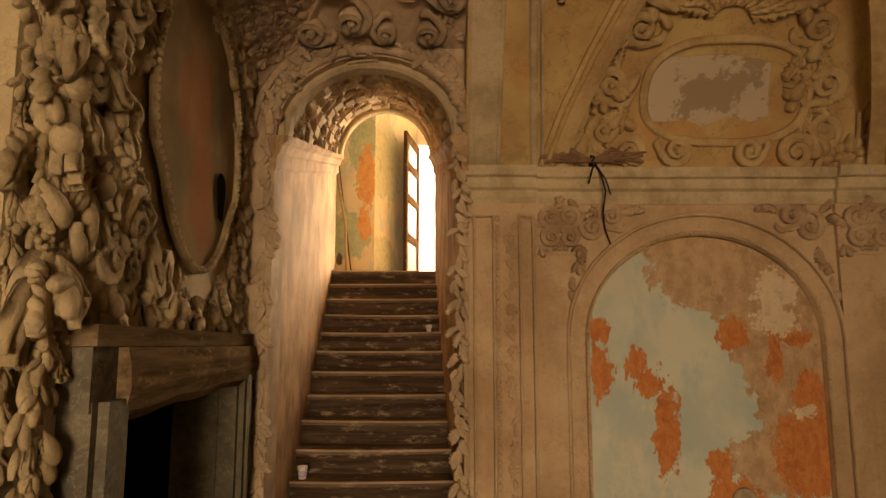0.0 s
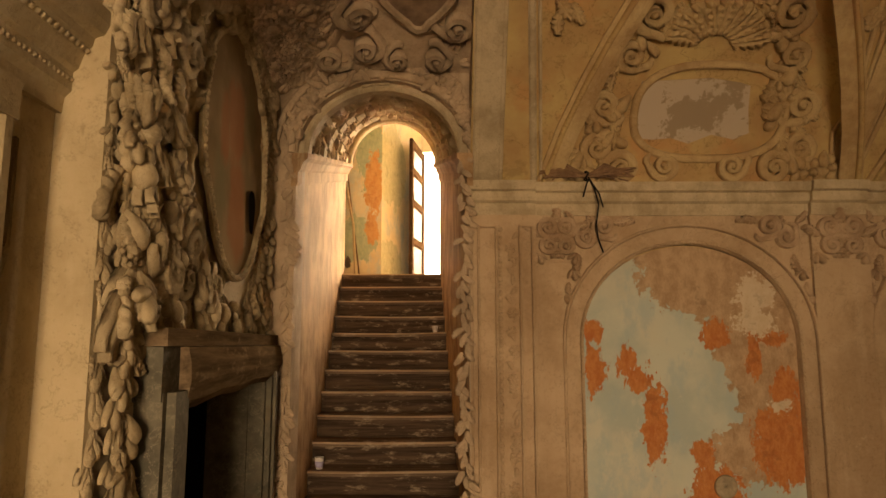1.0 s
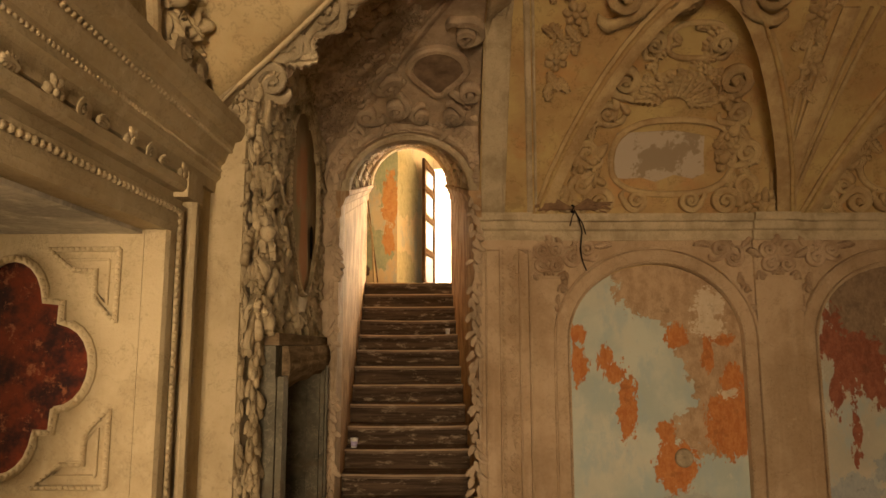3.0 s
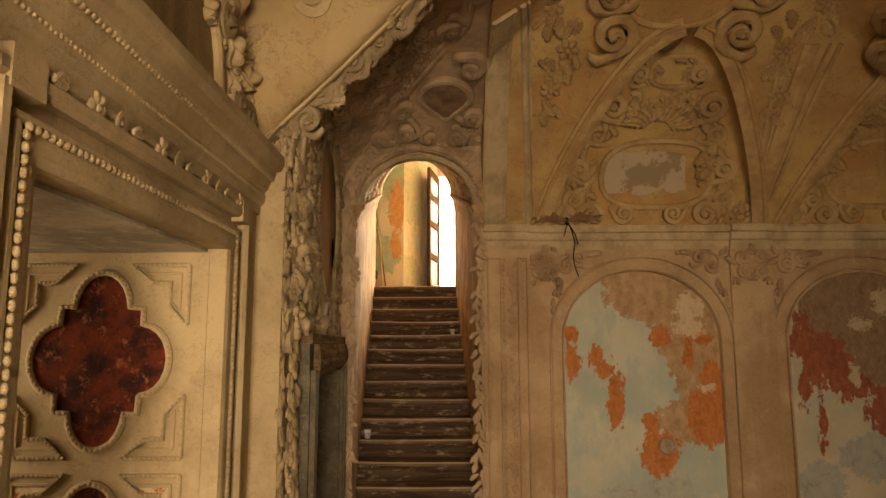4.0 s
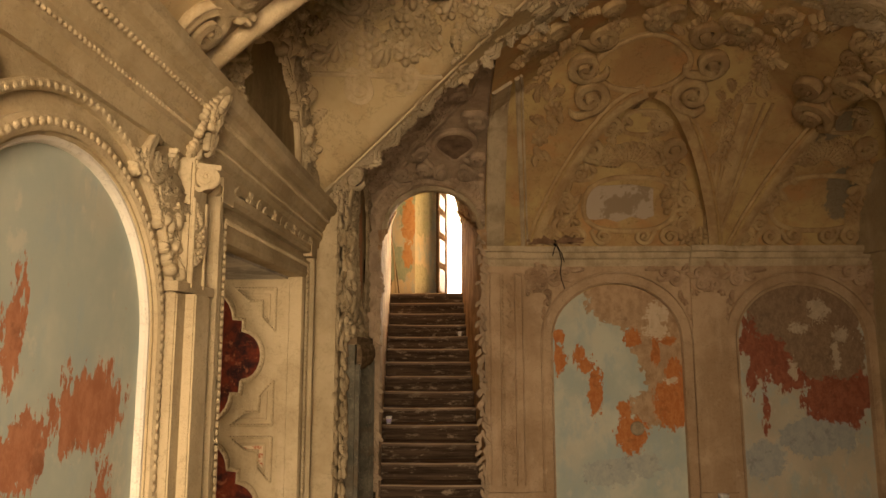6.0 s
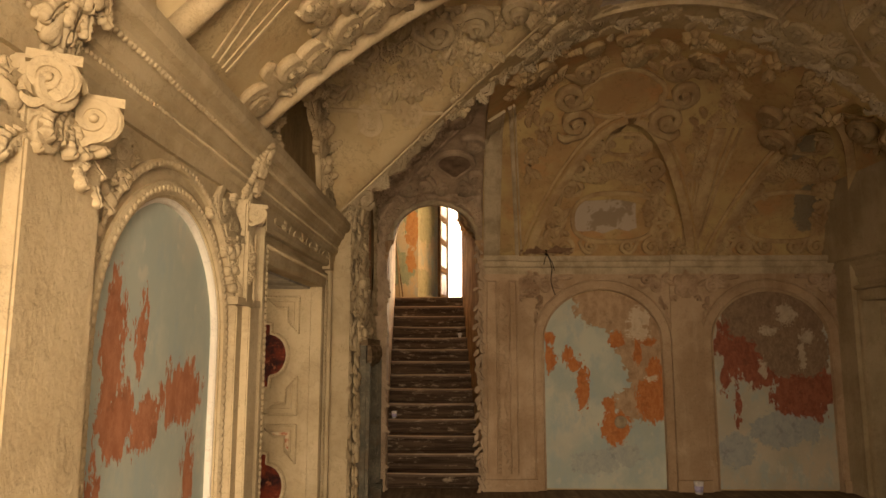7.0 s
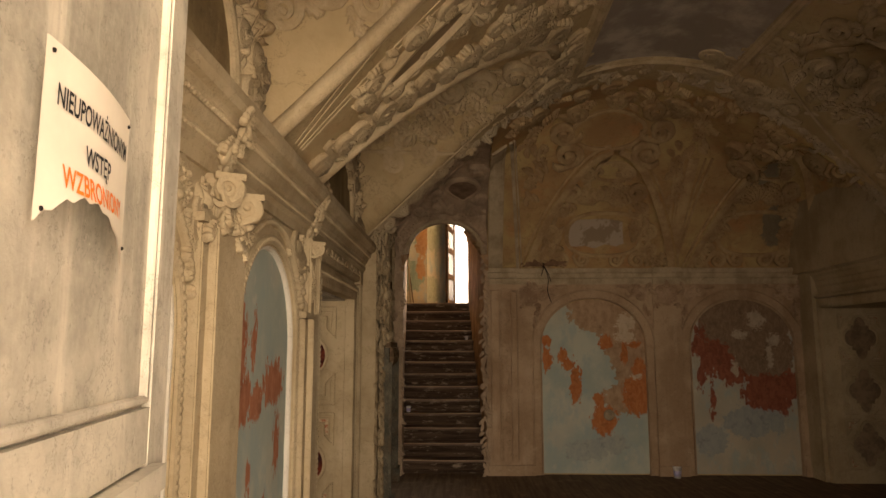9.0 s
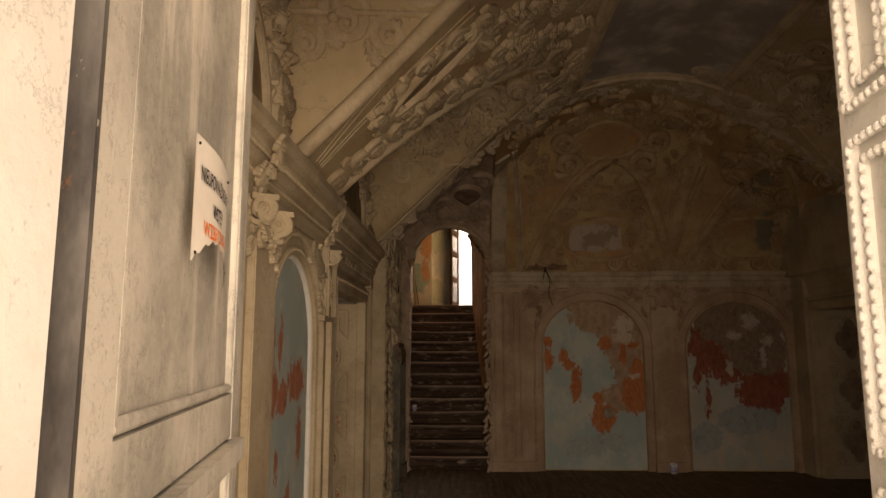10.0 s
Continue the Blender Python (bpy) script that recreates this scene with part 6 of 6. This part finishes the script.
# acanthus that climbs beside the near rib of the lunette over the doorway, on both sides of the hall
for side in (-1, 1):
    for k in range(34):
        v = k / 33
        z = 2.82 + 1.27 * v
        x = MIDX + side * groin_x(z)
        y = 0.28 - 1.13 * math.sqrt(max(0.0, 1 - ((z - CORN) / (4.12 - CORN)) ** 2)) - 0.15
        bend = side * (35 - 60 * v)
        if k % 3 == 0:
            on_vault("scroll" if (k % 2) ^ (side > 0) else "scroll_back", x, y - 0.08, bend, 0.20 + 0.05 * v, 1.1)
        else:
            on_vault("leaf", x, y - (0.02 if k % 3 == 1 else 0.16), bend + (50 if k % 3 == 1 else -50), 0.22, 1.2)
    cx, cy = MIDX + side * 2.03, -1.42
    bm = bmesh.new()
    ring = []
    for a in range(0, 361, 10):
        x, y = cx + 0.30 * math.cos(radians(a)), cy + 0.13 * math.sin(radians(a)) - 0.10 * math.cos(radians(a))
        ring.append(Vector((x, y, vault_z(x, y))))
    strip(bm, ring, 0.05, 0.045, lambda q: vault_n(q.x, q.y))
    part("medallion_frame", bm, VN, relief_near)
    bm = bmesh.new()
    f = bm.faces.new([bm.verts.new(p + vault_n(p.x, p.y) * 0.008) for p in ring[:-1]])
    f.normal_update()
    bmesh.ops.triangulate(bm, faces=[f])
    part("medallion", bm, M_OVAL, relief_near, "brown painted oval medallion")
    for k in range(26):
        a = radians(k * 360 / 26)
        x, y = cx + 0.38 * math.cos(a), cy + 0.20 * math.sin(a) - 0.10 * math.cos(a)
        on_vault(("leaf", "scroll", "leaf", "husk", "scroll_back")[k % 5], x, y, math.degrees(a) - 90, rng.uniform(0.13, 0.18), 1.1)
    for k in range(60):
        x, y = MIDX + side * rng.uniform(0.85, 1.7), rng.uniform(-1.6, -0.5)
        if y < 0.28 - 1.13 * math.sqrt(max(0.0, 1 - ((base_z(x, 0) - CORN) / 1.42) ** 2)) - 0.12:
            on_vault(rng.choice(("leaf", "rosette", "husk", "scroll")), x, y, rng.uniform(0, 360), rng.uniform(0.14, 0.20), 1.1)
    # scrolls and sprays inside the lunette's curve
    for x, y, sz, k in ((2.22, 0.62, 0.26, 1), (2.45, 0.85, 0.20, -1), (1.90, 0.72, 0.26, -1), (1.60, 0.62, 0.24, 1), (1.35, 0.5, 0.22, -1)):
        on_vault("scroll" if k * side > 0 else "scroll_back", MIDX + side * x, y, 60 * k, sz, 2.0)
    for k in range(120):
        y = rng.uniform(0.50, 1.12)
        x = MIDX + side * rng.uniform(1.1, 2.80)
        if vault_z(x, y) > base_z(x, y) + 0.04:
            on_vault(rng.choice(("leaf", "leaf", "rosette", "husk")), x, y, rng.uniform(0, 360), rng.uniform(0.11, 0.17), 1.8)
# triangular fields of the spandrel above the pilaster
for y0 in (-1.45,):
    for dy, top, w in ((-0.10, -0.75, 0.02), (-0.05, -0.66, 0.009), (0.05, -0.30, 0.02), (0.0, -0.38, 0.009)):
        bm = bmesh.new()
        pth = []
        for i in range(14):
            x = WEST + 0.10 + i * 0.075
            y = y0 + dy + (top - dy) * i / 13
            pth.append((x, y, vault_z(x, y)))
        strip(bm, pth, w, 0.006, lambda q: vault_n(q.x, q.y))
        part("spandrel_rib", bm, VN, relief_near)
# central painted panel with its frame and corner foliage
PX0, PX1, PY0, PY1 = 0.88, 2.36, -1.3, 0.95
bm = bmesh.new()
nx, ny = 10, 12
vs = [[bm.verts.new((PX0 + (PX1 - PX0) * i / nx, PY0 + (PY1 - PY0) * j / ny, 0)) for j in range(ny + 1)] for i in range(nx + 1)]
for r in vs:
    for v in r:
        v.co.z = vault_z(v.co.x, v.co.y) - 0.03
for i in range(nx):
    for j in range(ny):
        bm.faces.new((vs[i][j], vs[i + 1][j], vs[i + 1][j + 1], vs[i][j + 1]))
part("ceiling_painting", bm, M_CEIL, relief_near, "dark sky-grey ceiling painting")
edge = [(PX0, PY1), (PX1, PY1), (PX1, PY0), (PX0, PY0), (PX0, PY1)]
pth = []
for (a, b), (c, d) in zip(edge, edge[1:]):
    for i in range(10):
        x, y = a + (c - a) * i / 10, b + (d - b) * i / 10
        pth.append((x, y, vault_z(x, y)))
for w, h in ((0.12, 0.05), (0.05, 0.08)):
    bm = bmesh.new()
    strip(bm, pth + pth[:1], w, h, (0, 0, -1))
    part("panel_frame", bm, VN, relief_near)
for x, y in ((PX0, PY1), (PX1, PY1), (PX0 - 0.3, 0.4), (PX1 + 0.3, 0.4), (PX0 - 0.3, 1.2), (PX1 + 0.35, 1.2)):
    for k in range(16):
        xx, yy = x + rng.uniform(-0.25, 0.25), y + rng.uniform(-0.22, 0.22)
        put(relief_near, rng.choice(("leaf", "leaf", "tulip", "scroll")), VN, (xx, yy, vault_z(xx, yy)), vault_n(xx, yy), rng.uniform(0, 360), rng.uniform(0.16, 0.26))
for k in range(90):
    x, y = rng.uniform(-0.5, 3.9), rng.uniform(0.9, 1.56)
    put(relief_near, rng.choice(("leaf", "leaf", "leaf", "rosette")), VN, (x, y, vault_z(x, y)), vault_n(x, y), rng.uniform(0, 360), rng.uniform(0.12, 0.17), 0.6)

# ---------------------------------------------------------------- loose things
M_CORD = plain("old_cable", (0.25, 0.155, 0.095), 0.8)
M_WIRE = plain("black_wire", (0.015, 0.013, 0.012), 0.6)
bundle = thing("cable_bundle", (0.86, NF - 0.05, 2.72), "bundle of old brown cables tied on the cornice", "cables")
for k in range(24):
    y, z = NF - 0.045 + rng.uniform(-0.03, 0.03), 2.75 + rng.uniform(-0.010, 0.075)
    l, r = rng.uniform(0.58, 0.68), rng.uniform(1.05, 1.22)
    z2 = 2.735 + rng.uniform(0, 0.085)
    pts = [(l, y, z2), (0.75, y + rng.uniform(-0.01, 0.01), z + rng.uniform(-0.01, 0.03)), (0.90, NF - 0.05 + rng.uniform(-0.012, 0.012), 2.755 + rng.uniform(-0.012, 0.015)), (1.02, y, z + rng.uniform(-0.01, 0.02)), (r, y + rng.uniform(-0.03, 0.02), 2.732 + rng.uniform(0, 0.07))]
    under("cable", mould(pts, 0.006), M_CORD, bundle)
under("tie", mould([(0.90 + 0.008 * math.sin(a * 3), NF - 0.05 + 0.034 * math.cos(a), 2.757 + 0.03 * math.sin(a)) for a in np.linspace(0, 12.5, 30)], 0.006), M_WIRE, bundle, "black wire tie")
for pts in ([(0.905, NF - 0.09, 2.74), (0.93, NF - 0.135, 2.66), (0.955, NF - 0.14, 2.55), (0.94, NF - 0.12, 2.42), (0.965, NF - 0.05, 2.34), (1.0, NF - 0.035, 2.25)], [(0.91, NF - 0.09, 2.73), (0.88, NF - 0.14, 2.68), (0.86, NF - 0.13, 2.60)], [(0.91, NF - 0.09, 2.73), (0.96, NF - 0.14, 2.62), (0.985, NF - 0.135, 2.53)]):
    under("wire", mould(pts, 0.005), M_WIRE, bundle)


M_CUP = plain("white_plastic", (0.72, 0.70, 0.68), 0.5)
M_BLUE = plain("pale_blue_label", (0.45, 0.42, 0.62), 0.5)


def cup(at, label, band, s=1.0):
    t = thing("plastic_cup", at, label, "cup")
    part("body", lathe_bm([(0.026 * s, 0.0), (0.036 * s, 0.085 * s), (0.038 * s, 0.09 * s), (0.034 * s, 0.09 * s), (0.024 * s, 0.006)], 18), M_CUP, t, smooth=True)
    if band:
        part("band", lathe_bm([(0.0285 * s, 0.015 * s), (0.0345 * s, 0.06 * s), (0.030 * s, 0.06 * s), (0.025 * s, 0.015 * s)], 18), M_BLUE, t, "pale blue band", True)
    return t


cup((station(5.0)[0] - 0.50, FIRST + 3 * GO + 0.06, 4 * RISE - 0.004), "small white plastic cup standing on a stair tread", True)
cup((station(6.5)[0] + 0.46, FIRST + 9 * GO + 0.06, 10 * RISE - 0.004), "small white cup on an upper stair tread", False, 0.8)
cup((2.545, NF - 0.14, 0.0), "tall pale plastic cup on the floor by the wall", True, 1.5)

# pole and a batten leaning in the landing
pole = thing("leaning_pole", (-1.33, 9.5, TOP), "pale wooden pole leaning on the landing wall", "pole")
under("pole", mould([(-1.30, 9.25, TOP), (-1.37, 9.40, TOP + 0.9), (-1.52, 9.57, TOP + 1.55)], 0.02), M_POLE, pole)
batten = thing("leaning_batten", (-1.27, 9.5, TOP), "thin dark batten leaning beside the pole", "batten")
under("batten", mould([(-1.24, 9.3, TOP), (-1.50, 9.58, TOP + 1.75)], 0.014, 4), M_BROWN, batten)


# ---------------------------------------------------------------- doors
def panel_leaf(name, width, height, thick, rails, material, label, panel_material):
    """A framed leaf: stiles, rails and sunk panels, hinged at x = 0, lying along x, facing -y."""
    t = thing(name, (0, 0, 0), label, "door")
    st = 0.11
    for x0, x1 in ((0, st), (width - st, width)):
        bm = bmesh.new()
        box(bm, x0, x1, -thick / 2, thick / 2, 0, height)
        part("stile", bm, material, t, bevel=0.004)
    for z0, z1 in rails:
        bm = bmesh.new()
        box(bm, st, width - st, -thick / 2 + 0.002, thick / 2 - 0.002, z0, z1)
        part("rail", bm, material, t, bevel=0.003)
    for (a, b), (c, d) in zip(rails, rails[1:]):
        bm = bmesh.new()
        box(bm, st, width - st, -thick / 2 + 0.016, thick / 2 - 0.016, b, c)
        part("panel", bm, panel_material, t)
        bm = bmesh.new()
        for sy in (-1, 1):
            yy = sy * (thick / 2 - 0.016)
            strip(bm, [(st + 0.015, yy, b + 0.015), (width - st - 0.015, yy, b + 0.015), (width - st - 0.015, yy, c - 0.015), (st + 0.015, yy, c - 0.015), (st + 0.015, yy, b + 0.015)], 0.022, 0.014, (0, sy, 0))
        part("panel_bead", bm, material, t)
    return t


upper = panel_leaf("upper_door_leaf", 0.97, 2.33, 0.05, ((0, 0.2), (0.70, 0.78), (1.30, 1.38), (1.80, 1.88), (2.22, 2.33)), wood("dark_leaf_wood", (0.030, 0.017, 0.010), (0.062, 0.036, 0.020), (0.11, 0.07, 0.04), 2, 0.0), "brown panelled wooden door standing open on the landing", plain("worn_panel_paint", (0.028, 0.016, 0.010), 0.7))
a, b = Vector((-0.40, 10.80)), Vector((-0.56, 9.84))
upper.matrix_basis = Matrix.Translation((a.x, a.y, TOP)) @ Matrix.Rotation(math.atan2(b.y - a.y, b.x - a.x), 4, "Z")

ENTRY_A, ENTRY_B = Vector((-0.612, -4.92)), Vector((-0.806, -3.85))
ang = math.atan2(ENTRY_B.y - ENTRY_A.y, ENTRY_B.x - ENTRY_A.x)
leaf_len = (ENTRY_B - ENTRY_A).length
entry = panel_leaf("entrance_door_leaf", leaf_len, 2.70, 0.05, ((0, 0.25), (1.45, 1.55), (2.58, 2.70)), M_PAINT, "weathered white painted entrance door folded back open", M_PAINT)
entry.matrix_basis = Matrix.Translation((ENTRY_A.x, ENTRY_A.y, 0)) @ Matrix.Rotation(ang, 4, "Z")
bm = bmesh.new()
box(bm, -0.012, 0.001, -0.0255, 0.0255, 0.02, 2.68)
kr = Nodes("rusty_iron")
cr = kr.mix(kr.step(kr.noise(5, 6, 0.7, (1, 1, 0.35)), 0.35, 0.65), (0.055, 0.050, 0.045), (0.16, 0.145, 0.125))
cr = kr.mix(kr.m("MULTIPLY", kr.step(kr.noise(9, 8, 0.75, (1, 1, 0.6), 3.0), 0.56, 0.62), 0.9), cr, (0.26, 0.11, 0.04))
cr = kr.mix(kr.step(kr.noise(14, 8, 0.75, (1, 1, 0.5), 8.0), 0.62, 0.65), cr, (0.52, 0.48, 0.40))
part("edge_iron", bm, kr.done(cr, 0.65, kr.noise(30, 6, 0.7), 0.5, 0.004, 0.1), entry, "dark rusty iron edge")
bm = bmesh.new()
box(bm, 0.13, leaf_len - 0.08, -0.052, -0.024, 1.40, 1.445)
part("ledge", bm, M_PAINT, entry, bevel=0.012)

# warning sign on the entrance leaf
sign = thing("warning_sign", (0, 0, 0), "curled white paper notice with black and orange writing", "sign")
sw, sh = 0.305, 0.215
u_mid = (Vector((-0.668, -4.363)) - ENTRY_A).length
SM = Matrix.Translation((ENTRY_A.x, ENTRY_A.y, 0)) @ Matrix.Rotation(ang, 4, "Z") @ Matrix.Translation((u_mid, -0.030, 1.795)) @ Matrix.Rotation(radians(90), 4, "X")
sign.matrix_basis = SM


def curl(x, y):
    return 0.006 + 0.010 * math.sin(math.pi * (x / sw + 0.5)) + 0.012 * max(0.0, 1 - y / (sh * 0.45)) * math.sin(math.pi * (x / sw + 0.5))


bm = bmesh.new()
n, m = 20, 8
top, bot = [], []
for i in range(n + 1):
    x = -sw / 2 + sw * i / n
    y0 = 0.055 * math.sin(math.pi * i / n) ** 0.8 + 0.004 * math.sin(i * 2.1) - 0.03 * (i / n) ** 2
    for dst, off in ((top, 0.0), (bot, -0.0015)):
        dst.append([bm.verts.new((x, y0 + (sh - y0) * j / m, curl(x, y0 + (sh - y0) * j / m) + off)) for j in range(m + 1)])
for i in range(n):
    for j in range(m):
        bm.faces.new((top[i][j], top[i + 1][j], top[i + 1][j + 1], top[i][j + 1]))
        bm.faces.new((bot[i][j], bot[i][j + 1], bot[i + 1][j + 1], bot[i + 1][j]))
part("paper", bm, plain("yellowed_paper", (0.70, 0.64, 0.54), 0.8, 0, 0.06, 5), sign, smooth=True)
M_INK = plain("black_print", (0.02, 0.02, 0.022), 0.6, 0, 0.1)
M_ORPRINT = plain("orange_print", (0.80, 0.20, 0.03), 0.6, 0, 0.1)
for words, size, wide, y, mat in (("NIEUPOWAŻNIONYM", 0.037, 0.255, 0.142, M_INK), ("WSTĘP", 0.035, 0.095, 0.092, M_INK), ("WZBRONIONY", 0.038, 0.215, 0.050, M_ORPRINT)):
    cu = bpy.data.curves.new("writing", "FONT")
    cu.body, cu.size, cu.align_x, cu.extrude, cu.offset = words, size, "CENTER", 0.0, 0.0007
    tmp = new("writing", cu)
    bpy.context.view_layer.update()
    me = bpy.data.meshes.new_from_object(tmp)
    bpy.data.objects.remove(tmp)
    xs = [v.co.x for v in me.vertices]
    k = wide / (max(xs) - min(xs))
    for v in me.vertices:
        v.co.x *= k
        v.co.y += y
        v.co.z = curl(v.co.x, v.co.y) + 0.0022
    me.materials.clear()
    me.materials.append(mat)
    part("writing", me, mat, sign, "orange printed words" if mat == M_ORPRINT else "black printed words")
for x, y in ((-sw / 2 + 0.012, sh - 0.014), (sw / 2 - 0.012, sh - 0.014), (-sw / 2 + 0.01, 0.016), (sw / 2 - 0.008, 0.012)):
    bm = lathe_bm([(0.003, 0.0), (0.003, 0.002), (0.001, 0.0035)], 8)
    ob = part("nail", bm, M_WIRE, sign, "dark nail head")
    ob.location = (x, y, curl(x, y))
